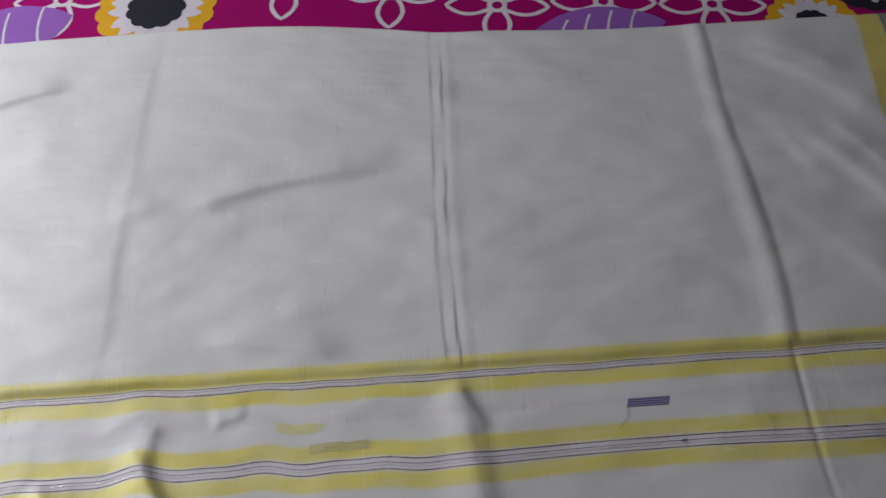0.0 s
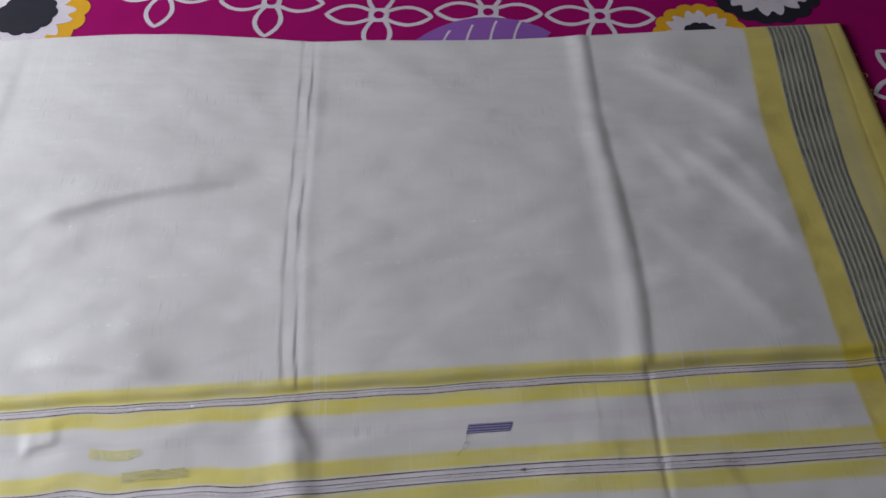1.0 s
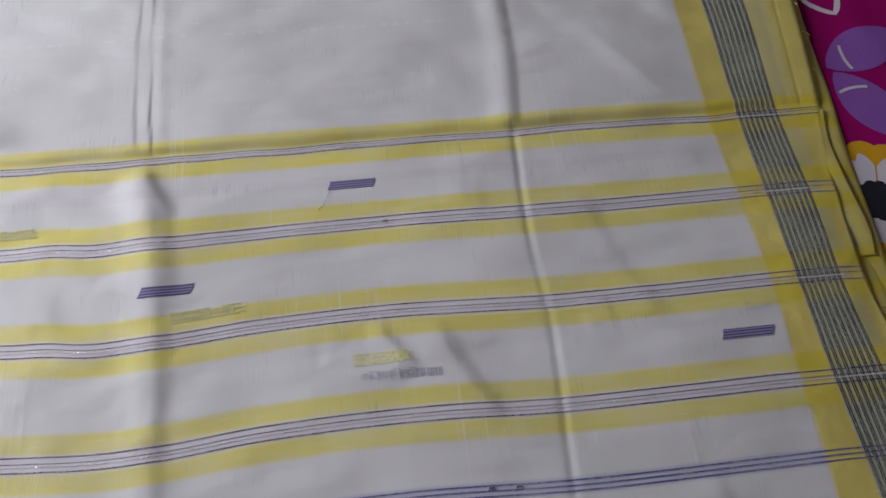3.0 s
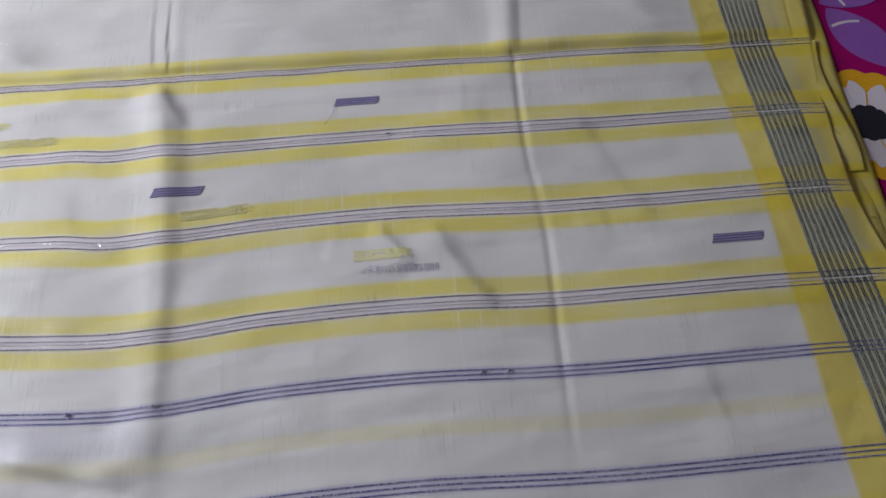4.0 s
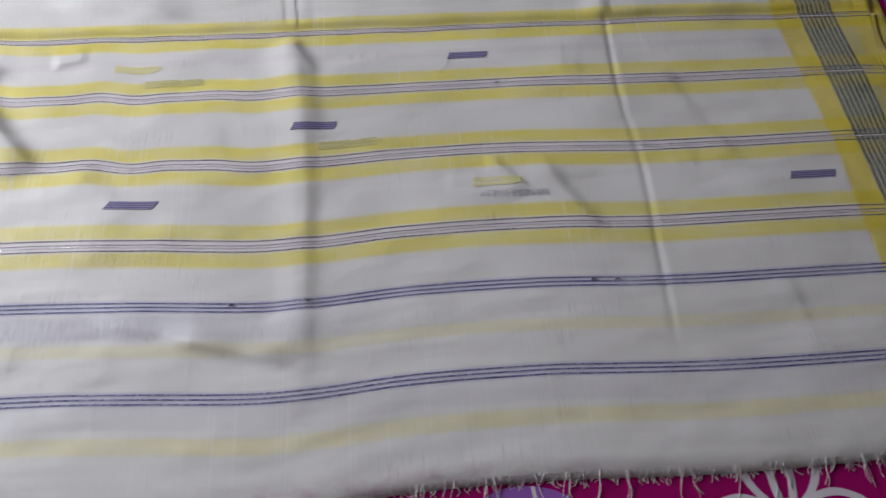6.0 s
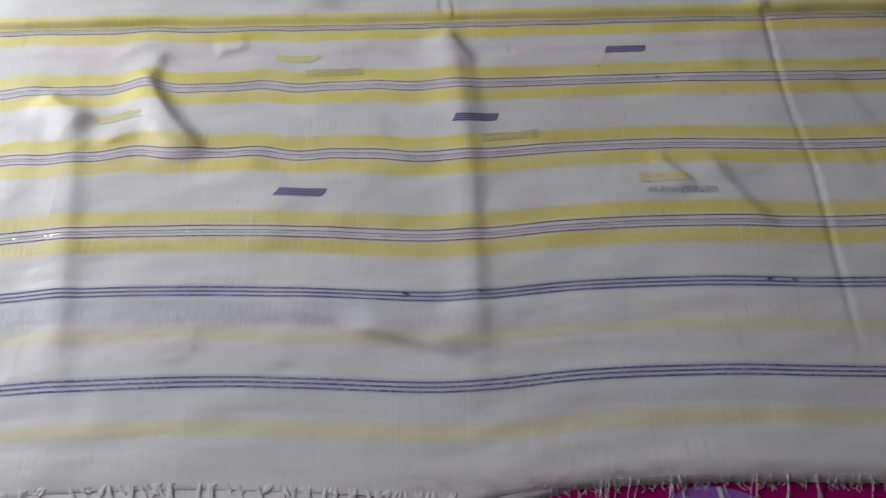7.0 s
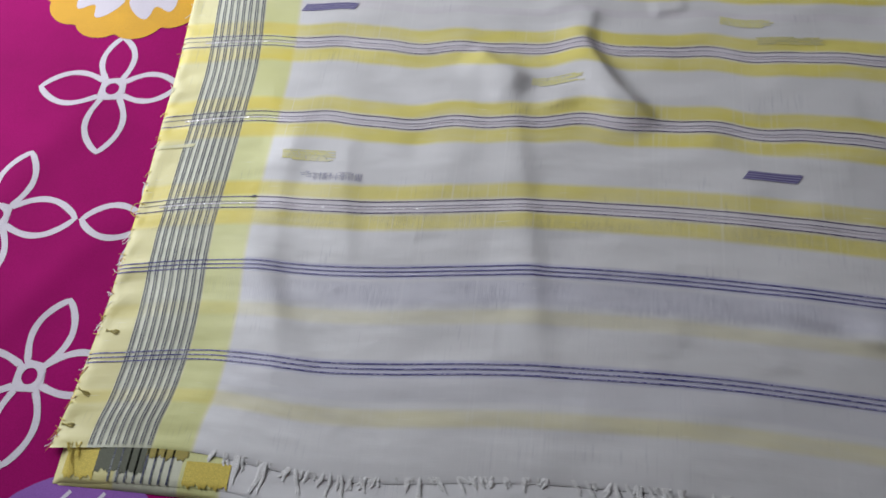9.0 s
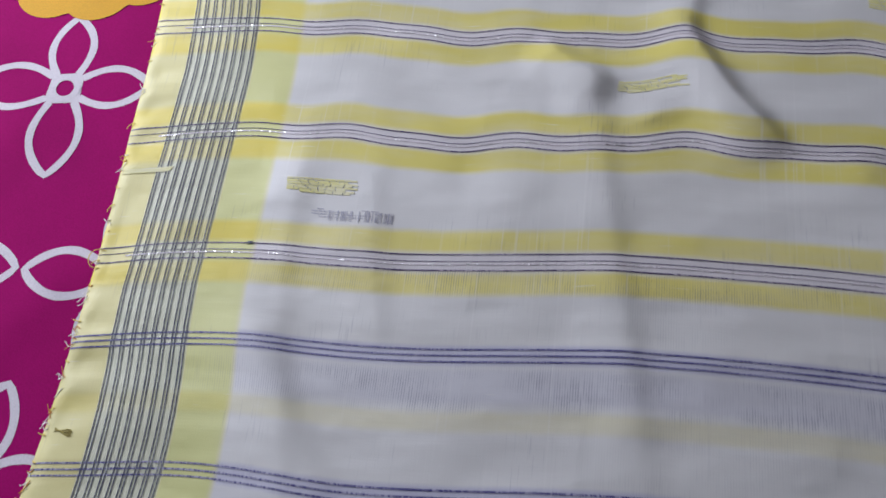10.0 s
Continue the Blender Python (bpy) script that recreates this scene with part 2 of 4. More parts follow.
def zari_material():
    """Pale yarn wrapped in silver that glints only here and there."""
    n = Nodes("silver_zari")
    geo = n.node("ShaderNodeNewGeometry").outputs["Position"]
    g = n.math("ADD", n.noise(geo, 620.0, 1.0), n.math("MULTIPLY", n.math("SUBTRACT", n.noise(geo, 45.0, 1.0), 0.5), 0.35))
    glint = n.remap(g, 0.625, 0.665, 0.0, 1.0)
    facet = n.bump(n.noise(geo, 900.0, 1.0), 0.55, 0.0012)
    n.finish(n.mix(glint, (0.71, 0.64, 0.69), (0.97, 0.96, 0.95)), n.remap(glint, 0.0, 1.0, 0.6, 0.3), facet)
    n.put(n.bsdf.inputs["Metallic"], n.remap(glint, 0.0, 1.0, 0.0, 0.9))
    return n.mat


M_ZARI = zari_material()

# ---- mesh helpers ----


def part(name, me, mat, parent=None, label=""):
    ob = new(name, me)
    if mat:
        me.materials.append(mat)
    if parent:
        ob.parent = parent
        ob.matrix_parent_inverse = parent.matrix_world.inverted()
    return tagged(ob, label)


def empty(name, label, category, place=(0, 0, 0), group="", kind=""):
    ob = new(name)
    ob.location = place
    ob.empty_display_size = 0.05
    bpy.context.view_layer.update()
    return tagged(ob, label, category, group, kind)


def mesh(name, verts, faces, smooth=True):
    me = bpy.data.meshes.new(name)
    me.from_pydata(verts, [], faces)
    if smooth:
        me.polygons.foreach_set("use_smooth", [True] * len(faces))
    me.update()
    return me


def box_mesh(name, lo, hi, bevel=0.0, segments=2):
    bm = bmesh.new()
    bmesh.ops.create_cube(bm, size=1.0)
    for w in bm.verts:
        w.co = Vector(((lo[i] + hi[i]) / 2 + w.co[i] * (hi[i] - lo[i]) for i in range(3)))
    if bevel:
        bmesh.ops.bevel(bm, geom=bm.edges[:], offset=bevel, segments=segments, profile=0.5, affect="EDGES")
    me = bpy.data.meshes.new(name)
    bm.to_mesh(me)
    bm.free()
    return me


def sheet_grid(name, us, vs, surface):
    """A cloth patch over the grid us x vs, with cloth metres as UV and exact surface normals."""
    U, V = np.meshgrid(us, vs)
    P = surface(U, V)
    e = 4e-4
    du = surface(U + e, V) - surface(U - e, V)
    dv = surface(U, V + e) - surface(U, V - e)
    N = np.cross(du, dv)
    N /= np.linalg.norm(N, axis=-1, keepdims=True) + 1e-12
    nu, nv = len(us), len(vs)
    idx = np.arange(nu * nv).reshape(nv, nu)
    quads = np.stack([idx[:-1, :-1], idx[:-1, 1:], idx[1:, 1:], idx[1:, :-1]], -1).reshape(-1, 4)
    me = mesh(name, P.reshape(-1, 3).tolist(), quads.tolist())
    uv = me.uv_layers.new(name="UVMap")
    flat = np.stack([U, V], -1).reshape(-1, 2)[quads.reshape(-1)]
    uv.data.foreach_set("uv", flat.reshape(-1).astype(np.float32))
    me.normals_split_custom_set_from_vertices(N.reshape(-1, 3).tolist())
    return me


def steps(a, b, d):
    return np.linspace(a, b, max(2, int(math.ceil(abs(b - a) / d)) + 1))


# ---- the room that closes the place ----
BED_Z = -0.0045
ROOM = dict(x0=-1.29, x1=2.6, y0=-2.2, y1=2.3, z0=-0.52, z1=2.3)


WINDOW = (0.05, 1.21, 0.14, 1.06)  # y0, y1, z0, z1 of the opening in the west wall


def room():
    r, t = ROOM, 0.15
    tagged(part("floor", box_mesh("floor", (r["x0"] - t, r["y0"] - t, r["z0"] - 0.1), (r["x1"] + t, r["y1"] + t, r["z0"])), M_FLOOR), "plain grey floor under the bed", "floor", kind="structure")
    tagged(part("ceiling", box_mesh("ceiling", (r["x0"] - t, r["y0"] - t, r["z1"]), (r["x1"] + t, r["y1"] + t, r["z1"] + 0.1)), M_CEIL), "plain white ceiling", "ceiling", kind="structure")
    for name, lo, hi in (("wall_east", (r["x1"], r["y0"], r["z0"]), (r["x1"] + t, r["y1"], r["z1"])),
                         ("wall_north", (r["x0"] - t, r["y1"], r["z0"]), (r["x1"] + t, r["y1"] + t, r["z1"])),
                         ("wall_south", (r["x0"] - t, r["y0"] - t, r["z0"]), (r["x1"] + t, r["y0"], r["z1"]))):
        tagged(part(name, box_mesh(name, lo, hi), M_WALL), "plain painted plaster wall", "wall", kind="structure")
    # the window wall, with a real opening
    wy0, wy1, wz0, wz1 = WINDOW
    bm = bmesh.new()
    for lo, hi in (((r["x0"] - t, r["y0"], r["z0"]), (r["x0"], wy0, r["z1"])), ((r["x0"] - t, wy1, r["z0"]), (r["x0"], r["y1"], r["z1"])),
                   ((r["x0"] - t, wy0, r["z0"]), (r["x0"], wy1, wz0)), ((r["x0"] - t, wy0, wz1), (r["x0"], wy1, r["z1"]))):
        bm.from_mesh(box_mesh("piece", lo, hi))
    me = bpy.data.meshes.new("wall_west")
    bm.to_mesh(me)
    bm.free()
    tagged(part("wall_west", me, M_WALL), "plain painted wall with a window opening", "wall", kind="structure")


room()


def window():
    """Plain wooden frame with a mullion in the west wall's opening."""
    w = empty("window_1", "bright window in a plain wooden frame", "window", (-1.42, sum(WINDOW[:2]) / 2, WINDOW[2]), kind="structure")
    (y0, y1, z0, z1), x0, x1 = WINDOW, -1.43, -1.39
    for lo, hi in (((x0, y0, z0), (x1, y0 + 0.05, z1)), ((x0, y1 - 0.05, z0), (x1, y1, z1)), ((x0, y0 + 0.05, z0), (x1, y1 - 0.05, z0 + 0.05)), ((x0, y0 + 0.05, z1 - 0.05), (x1, y1 - 0.05, z1))):
        part("window_frame", box_mesh("window_frame", lo, hi, 0.004), M_WOOD, w)
    part("mullion", box_mesh("mullion", (x0 + 0.005, (y0 + y1) / 2 - 0.015, z0 + 0.05), (x1 - 0.005, (y0 + y1) / 2 + 0.015, z1 - 0.05), 0.003), M_WOOD, w)


window()
bed = empty("bed", "wooden bed with a flat mattress under a printed sheet", "bed", (0.0, 0.3, ROOM["z0"]))
part("mattress", box_mesh("mattress", (-0.95, -0.72, -0.22), (0.98, 1.28, BED_Z - 0.004), 0.03, 3), M_TICK, bed)
part("bed_frame", box_mesh("bed_frame", (-0.98, -0.75, -0.32), (1.01, 1.31, -0.225), 0.008), M_WOOD, bed)
for lx in (-0.92, 0.95):
    for ly in (-0.69, 1.25):
        part("leg", box_mesh("leg", (lx - 0.035, ly - 0.035, ROOM["z0"]), (lx + 0.035, ly + 0.035, -0.321), 0.006), M_WOOD, bed)

# ---- the printed bed sheet ----
_rng = np.random.RandomState(5)
_waves = [(_rng.uniform(-9, 9), _rng.uniform(-9, 9), _rng.uniform(0, 6.28)) for _ in range(10)]


def bed_height(x, y):
    z = BED_Z + 0.0 * x
    for a, b, c in _waves:
        z = z + 0.00022 * np.sin(a * x + b * y + c)
    # soft rucks in the sheet beside the saree
    for ax, ay, deg, w, h in ((-0.655, -0.03, 58, 0.016, 0.0016), (-0.70, 0.09, 64, 0.020, 0.0014), (0.615, 0.40, 100, 0.018, 0.0012)):
        c, s = math.cos(radians(deg)), math.sin(radians(deg))
        along, off = (x - ax) * c + (y - ay) * s, (x - ax) * s - (y - ay) * c
        z = z + h * np.exp(-(off / w) ** 2 - (along / 0.09) ** 2)
    return z


def sheet_surface(U, V):
    # lies flat on the mattress and turns down over its edges
    x0, x1, y0, y1, r = -0.95, 0.98, -0.72, 1.28, 0.045
    out = np.maximum.reduce([x0 - U, U - x1, y0 - V, V - y1, np.zeros_like(U)])
    X, Y = np.clip(U, x0 - r * 0.3, x1 + r * 0.3), np.clip(V, y0 - r * 0.3, y1 + r * 0.3)
    drop = np.maximum(out - r * 0.15, 0)
    return np.stack([X, Y, bed_height(X, Y) - drop], -1)


bed_sheet = empty("bed_sheet", "magenta printed cotton bed sheet with white and yellow flowers", "bed sheet", (0.0, 0.3, BED_Z))
part("sheet", sheet_grid("sheet", steps(-1.15, 1.18, 0.012), steps(-0.92, 1.48, 0.012), sheet_surface), M_SHEET, bed_sheet)


def flat_shape(outline, lift, centre=None):
    """A flat printed shape: a fan round its centre, laid on the sheet."""
    pts = np.array(outline)
    c = pts.mean(0) if centre is None else np.array(centre)
    allp = np.vstack([c[None], c + (pts - c) * 0.5, pts])
    n = len(pts)
    verts = [(x, y, float(bed_height(x, y)) + lift) for x, y in allp]
    faces = []
    for i in range(n):
        j = (i + 1) % n
        faces += [(0, 1 + i, 1 + j), (1 + i, 1 + n + i, 1 + n + j, 1 + j)]
    return verts, faces


def stroke(points, width, lift, closed=True):
    """A painted line of even width along points on the sheet."""
    p = np.array(points)
    n = len(p)
    nxt, prv = np.roll(p, -1, 0), np.roll(p, 1, 0)
    if not closed:
        nxt[-1], prv[0] = p[-1], p[0]
    t = nxt - prv
    t /= np.linalg.norm(t, axis=1, keepdims=True) + 1e-9
    s = np.stack([-t[:, 1], t[:, 0]], 1)
    w = width * (1 + 0.05 * np.sin(np.arange(n) * 0.7))[:, None] / 2
    a, b = p + s * w, p - s * w
    verts = [(x, y, float(bed_height(x, y)) + lift) for x, y in np.vstack([a, b])]
    m = n if closed else n - 1
    faces = [(i, (i + 1) % n, n + (i + 1) % n, n + i) for i in range(m)]
    return verts, faces


def joined(name, pieces):
    verts, faces = [], []
    for v, f in pieces:
        o = len(verts)
        verts += v
        faces += [tuple(o + i for i in q) for q in f]
    return mesh(name, verts, faces, False)


def turned(p, c, deg, k=1.0):
    a = radians(deg)
    return [(c[0] + k * (x * math.cos(a) - y * math.sin(a)), c[1] + k * (x * math.sin(a) + y * math.cos(a))) for x, y in p]


def outline_flower(c, petals, size=0.058, line=0.0052, core=0.0085):
    """White outlined flower: long pointed petals round a ring."""
    pieces = []
    for deg, k in petals:
        r0, r1, wide = core * 1.05, size * k, size * k * 0.25
        side = []
        for i in range(25):
            s = i / 24
            side.append((r0 + (r1 - r0) * s, wide * math.sin(math.pi * (0.12 + 0.88 * s ** 1.12)) ** 0.78))
        loop = side + [(x, -y) for x, y in side[::-1][1:]]
        pieces.append(stroke(turned(loop, c, deg), line, 0.00014 + 0.00004 * len(pieces)))
    pieces.append(stroke([(c[0] + core * math.cos(i * 0.3142), c[1] + core * math.sin(i * 0.3142)) for i in range(20)], line * 0.9, 0.00034))
    return part("outline_flower", joined("outline_flower", pieces), M_WHITE, bed_sheet, "white outlined four-petal flower print")


def scallop(c, r, lobes, depth, spin=0.0, n=96):
    return [(c[0] + r * (1 - depth + depth * abs(math.cos(lobes * a / 2 + spin)) ** 0.6) * math.cos(a), c[1] + r * (1 - depth + depth * abs(math.cos(lobes * a / 2 + spin)) ** 0.6) * math.sin(a)) for a in (i * 2 * math.pi / n for i in range(n))]


def heart(c, deg, length, wide):
    """A petal that widens outward, notched at its end."""
    pts = []
    for i in range(49):
        a = -math.pi / 2 + i * math.pi / 48
        pts.append((length * (0.62 + 0.38 * math.cos(a) - 0.20 * math.exp(-(a / 0.35) ** 2)), wide * math.sin(a)))
    pts.append((0.12 * length, wide * 0.18))
    pts.append((0.12 * length, -wide * 0.18))
    return turned(pts, c, deg)


def daisy(c, r, lobes=8, dark=False, spin=0.0, core=0.4, wide=0.225, depth=0.085):
    """Printed daisy: scalloped ground, notched white petals, dark scalloped heart."""
    body = part("daisy", joined("daisy", [flat_shape(scallop(c, r, 2 * lobes, depth, math.pi / 2 + 2 * spin, 168), 0.00040, c)]), M_BLACK if dark else M_GOLD, bed_sheet, "black and white daisy print" if dark else "golden daisy print with a black heart")
    step = 360 / lobes
    for i in range(lobes):
        d = i * step - math.degrees(spin) * 2 / lobes
        v = flat_shape(heart(c, d, r * 0.84, r * wide), 0.00055, turned([(r * 0.55, 0)], c, d)[0])
        part("petal", joined("petal", [v]), M_WHITE, body)
    part("flower_heart", joined("flower_heart", [flat_shape(scallop(c, r * core, 11, 0.12), 0.00070, c)]), M_GOLD if dark else M_BLACK, body)
    return body


def leaf(c, deg, length, wide, veins=3):
    """Violet leaf with thin white veins."""
    pts = [(length * (i / 16 - 0.5), wide * math.sin(math.pi * i / 16) ** 0.75) for i in range(17)]
    pts += [(x, -y) for x, y in pts[::-1][1:-1]]
    body = part("leaf", joined("leaf", [flat_shape(turned(pts, c, deg), 0.00044, c)]), M_PURPLE, bed_sheet, "violet leaf print with white veins")
    for k in range(veins):
        x = length * (-0.28 + 0.5 * k / max(1, veins - 1))
        part("leaf_vein", joined("leaf_vein", [stroke(turned([(x + 0.10 * length * s * s, wide * 0.8 * (s * 2 - 1) * (1 - abs(x) / length)) for s in (i / 8 for i in range(9))], c, deg), 0.0028, 0.00060, False)]), M_WHITE, body)
    return body


for fx, fy in ((-0.168, 0.808), (-0.043, 0.782), (0.079, 0.749), (0.202, 0.744), (0.325, 0.727)):
    outline_flower((fx, fy), ((-8, 1.02), (84, 1.0), (174, 1.02), (-95, 1.0)))
outline_flower((-0.4378, 0.8084), ((90, 1.0), (-92, 1.1), (0, 1.0), (180, 1.0)))
outline_flower((0.6470, 0.5950), ((0, 1.0), (128, 1.1), (-48, 1.1), (190, 1.1)))
outline_flower((0.5785, 0.4620), ((8, 1.1), (108, 1.1), (-72, 1.25), (185, 1.0)))
outline_flower((-0.6577, 0.1607), ((6, 1.0), (98, 1.0), (180, 1.15), (-84, 1.12)))
outline_flower((-0.7150, 0.0310), ((2, 1.15), (82, 1.05), (180, 1.05), (-85, 1.1)))
outline_flower((-0.5829, 0.0324), ((180, 1.02), (0, 1.0), (90, 1.0), (-90, 1.0)))
outline_flower((-0.6380, -0.0965), ((8, 1.1), (80, 1.05), (180, 1.1), (-88, 1.1)))
outline_flower((0.5510, 0.1040), ((12, 1.05), (-48, 1.15), (120, 1.0), (-110, 1.0)))
outline_flower((0.3308, -0.1711), ((104, 1.05), (72, 1.05), (0, 1.0), (180, 1.0), (-90, 1.0)))
outline_flower((0.4432, -0.1809), ((112, 1.1), (74, 1.1), (-10, 1.0), (190, 1.0), (-90, 1.0)))
daisy((0.4955, -0.1796), 0.040, 7, False, 0.4, 0.33, 0.24)
daisy((-0.3226, 0.7831), 0.072, 8, False, 0.4, 0.50)
daisy((-0.675, 0.318), 0.103, 7, False, 3.97, 0.30, 0.225)
daisy((0.4290, 0.6860), 0.052, 8, False)
daisy((0.5160, 0.7620), 0.066, 8, True)
daisy((0.5690, 0.1985), 0.057, 7, False, 0.2, 0.33, 0.235)
leaf((-0.4964, 0.7528), 20, 0.16, 0.048)
leaf((0.1877, 0.6972), 5, 0.16, 0.038, 4)
leaf((0.6106, 0.3507), 25, 0.085, 0.022, 1)
leaf((0.5964, 0.2901), -62, 0.085, 0.022, 1)
leaf((0.6874, 0.5225), 60, 0.10, 0.028, 1)
leaf((-0.560, -0.2020), -12, 0.14, 0.045, 4)
leaf((0.1510, -0.1707), 30, 0.09, 0.030, 2)

# the same print carried on over the rest of the sheet
_taken = [(o.data.vertices[0].co.x, o.data.vertices[0].co.y) for o in bed_sheet.children if o.name.split(".")[0] in ("outline_flower", "daisy", "leaf")]
_rp = random.Random(21)
for iy in range(14):
    for ix in range(14):
        px, py = -0.86 + 0.135 * ix + 0.02 * math.sin(iy), -0.64 + 0.135 * iy + 0.02 * math.sin(ix * 1.7)
        if -0.74 < px < 0.70 and -0.22 < py < 0.86 or px > 0.9 or py > 1.2:
            continue
        if min(math.hypot(px - a, py - b) for a, b in _taken) < 0.13:
            continue
        pick, spin = _rp.random(), _rp.uniform(-12, 12)
        if pick < 0.14:
            daisy((px, py), 0.066, 8, pick < 0.05, spin)
        elif pick < 0.26:
            leaf((px, py), spin * 8, 0.11, 0.034, 2)
        else:
            outline_flower((px, py), ((spin, 1.0), (spin + 92, 1.0), (spin + 180, 1.05), (spin - 92, 1.05)))

# ---- the folded saree ----
# cloth metres: u across the width between the two borders, v along the length from the fringe


def ease(x, a, b):
    t = np.clip((x - a) / (b - a), 0, 1)
    return t * t * (3 - 2 * t)


def smooth_line(x, xs, ys):
    """A smooth curve through a few stations."""
    xs, ys = np.array(xs, float), np.array(ys, float)
    m = np.gradient(ys, xs)
    x = np.clip(x, xs[0], xs[-1])
    i = np.clip(np.searchsorted(xs, x) - 1, 0, len(xs) - 2)
    h = xs[i + 1] - xs[i]
    t = (x - xs[i]) / h
    return (2 * t**3 - 3 * t**2 + 1) * ys[i] + (t**3 - 2 * t**2 + t) * h * m[i] + (3 * t**2 - 2 * t**3) * ys[i + 1] + (t**3 - t**2) * h * m[i + 1]


V_TOP, V_HEM, U_LEFT, U_RIGHT = 0.712, -0.136, -0.600, 0.560
_r2 = np.random.RandomState(11)
_broad = [(_r2.uniform(8, 26) * _r2.choice([-1, 1]), _r2.uniform(6, 30) * _r2.choice([-1, 1]), _r2.uniform(0, 6.28)) for _ in range(14)]
_fine = [(_r2.uniform(40, 110) * _r2.choice([-1, 1]), _r2.uniform(50, 150) * _r2.choice([-1, 1]), _r2.uniform(0, 6.28)) for _ in range(16)]


def gauss(s, w):
    return np.exp(-(s / w) ** 2)


def lop(s, w_minus, w_plus):
    return np.where(s < 0, np.exp(-(s / w_minus) ** 2), np.exp(-(s / w_plus) ** 2))


def wrinkle(U, V, a, b, w, amp):
    """A raised crease from a to b, steeper on one side, fading at its ends."""
    ax, ay, bx, by = *a, *b
    dx, dy = bx - ax, by - ay
    L = math.hypot(dx, dy)
    s = ((U - ax) * dx + (V - ay) * dy) / L
    d = ((U - ax) * dy - (V - ay) * dx) / L
    d = d - 0.12 * L * np.sin(np.pi * np.clip(s / L, 0, 1)) * 0.25
    end = ease(s, -0.25 * L, 0.2 * L) * (1 - ease(s, 0.8 * L, 1.25 * L))
    return 0.52 * amp * lop(-d, w * 3.0, w * 1.1) * end


WRINKLES = [((-0.256, 0.252), (-0.260, 0.218), 0.0075, 0.0052), ((-0.263, 0.218), (-0.211, 0.145), 0.0080, 0.0108), ((-0.345, 0.207), (-0.306, 0.178), 0.0075, 0.0078),
            ((0.000, -0.036), (-0.070, -0.020), 0.0055, 0.0062), ((-0.040, -0.027), (-0.120, -0.006), 0.006, 0.0046), ((0.208, 0.120), (0.242, 0.058), 0.0085, 0.0040),
            ((0.168, 0.126), (0.190, 0.096), 0.0055, 0.0032), ((0.377, 0.002), (0.386, -0.048), 0.006, 0.0012),
            ((-0.070, 0.512), (-0.225, 0.484), 0.0072, 0.0086), ((-0.22, 0.476), (-0.31, 0.478), 0.008, 0.0040),
            ((-0.110, 0.314), (-0.205, 0.330), 0.0065, 0.0062), ((-0.412, 0.632), (-0.500, 0.606), 0.0060, 0.0085),
            ((0.45, 0.56), (0.35, 0.665), 0.013, 0.0052), ((0.445, 0.41), (0.375, 0.53), 0.011, 0.0046), ((0.41, 0.33), (0.33, 0.44), 0.013, 0.0034), ((0.42, 0.63), (0.36, 0.68), 0.010, 0.0030), ((0.44, 0.47), (0.40, 0.55), 0.008, 0.0026),
            ((0.06, 0.69), (0.20, 0.60), 0.016, 0.0020), ((0.10, 0.50), (0.26, 0.47), 0.012, 0.0014), ((0.37, 0.48), (0.33, 0.58), 0.010, 0.0024),
            ((-0.487, 0.13), (-0.468, -0.06), 0.011, 0.0034), ((-0.440, 0.12), (-0.424, 0.02), 0.010, 0.0030), ((-0.36, 0.24), (-0.345, 0.14), 0.010, 0.0016),
            ((-0.17, 0.13), (-0.12, 0.09), 0.009, 0.0020), ((-0.50, 0.02), (-0.44, -0.07), 0.012, 0.0034), ((0.33, 0.22), (0.37, 0.12), 0.008, 0.0018),
            ((0.000, 0.276), (0.018, 0.240), 0.0070, 0.0042), ((0.016, 0.245), (0.024, 0.17), 0.009, 0.0022), ((-0.06, 0.12), (-0.10, 0.06), 0.012, 0.0014), ((-0.42, 0.56), (-0.34, 0.52), 0.012, 0.0020),
            ((-0.220, 0.266), (-0.290, 0.262), 0.0065, 0.0026), ((-0.236, 0.157), (-0.286, 0.155), 0.0050, 0.0030), ((-0.180, 0.263), (-0.204, 0.257), 0.0045, 0.0026),
            ((-0.02, 0.262), (-0.08, 0.266), 0.0050, 0.0018)]


# small slack creases all over the end piece, some on the plain body
_rw = random.Random(17)
for _i in range(34):
    _u, _v = (_rw.uniform(-0.48, 0.42), _rw.uniform(-0.10, 0.27)) if _i < 26 else (_rw.uniform(-0.45, 0.40), _rw.uniform(0.33, 0.67))
    _a, _l = (_rw.gauss(-1.35, 0.35) if _rw.random() < 0.6 else _rw.gauss(3.0, 0.25)), _rw.uniform(0.016, 0.05)
    WRINKLES.append(((_u, _v), (_u + _l * math.cos(_a), _v + _l * math.sin(_a)), _rw.uniform(0.006, 0.012), _rw.uniform(0.0004, 0.0011)))

_r3 = np.random.RandomState(29)
_lumps = [(_r3.uniform(-0.50, 0.06), _r3.uniform(0.03, 0.27), _r3.uniform(0.010, 0.022), _r3.uniform(0.007, 0.016), _r3.uniform(-0.0010, 0.0012)) for _ in range(34)]
_lumps += [(_r3.uniform(-0.50, 0.50), _r3.uniform(-0.12, 0.68), _r3.uniform(0.016, 0.035), _r3.uniform(0.010, 0.022), _r3.uniform(-0.0008, 0.0009)) for _ in range(46)]


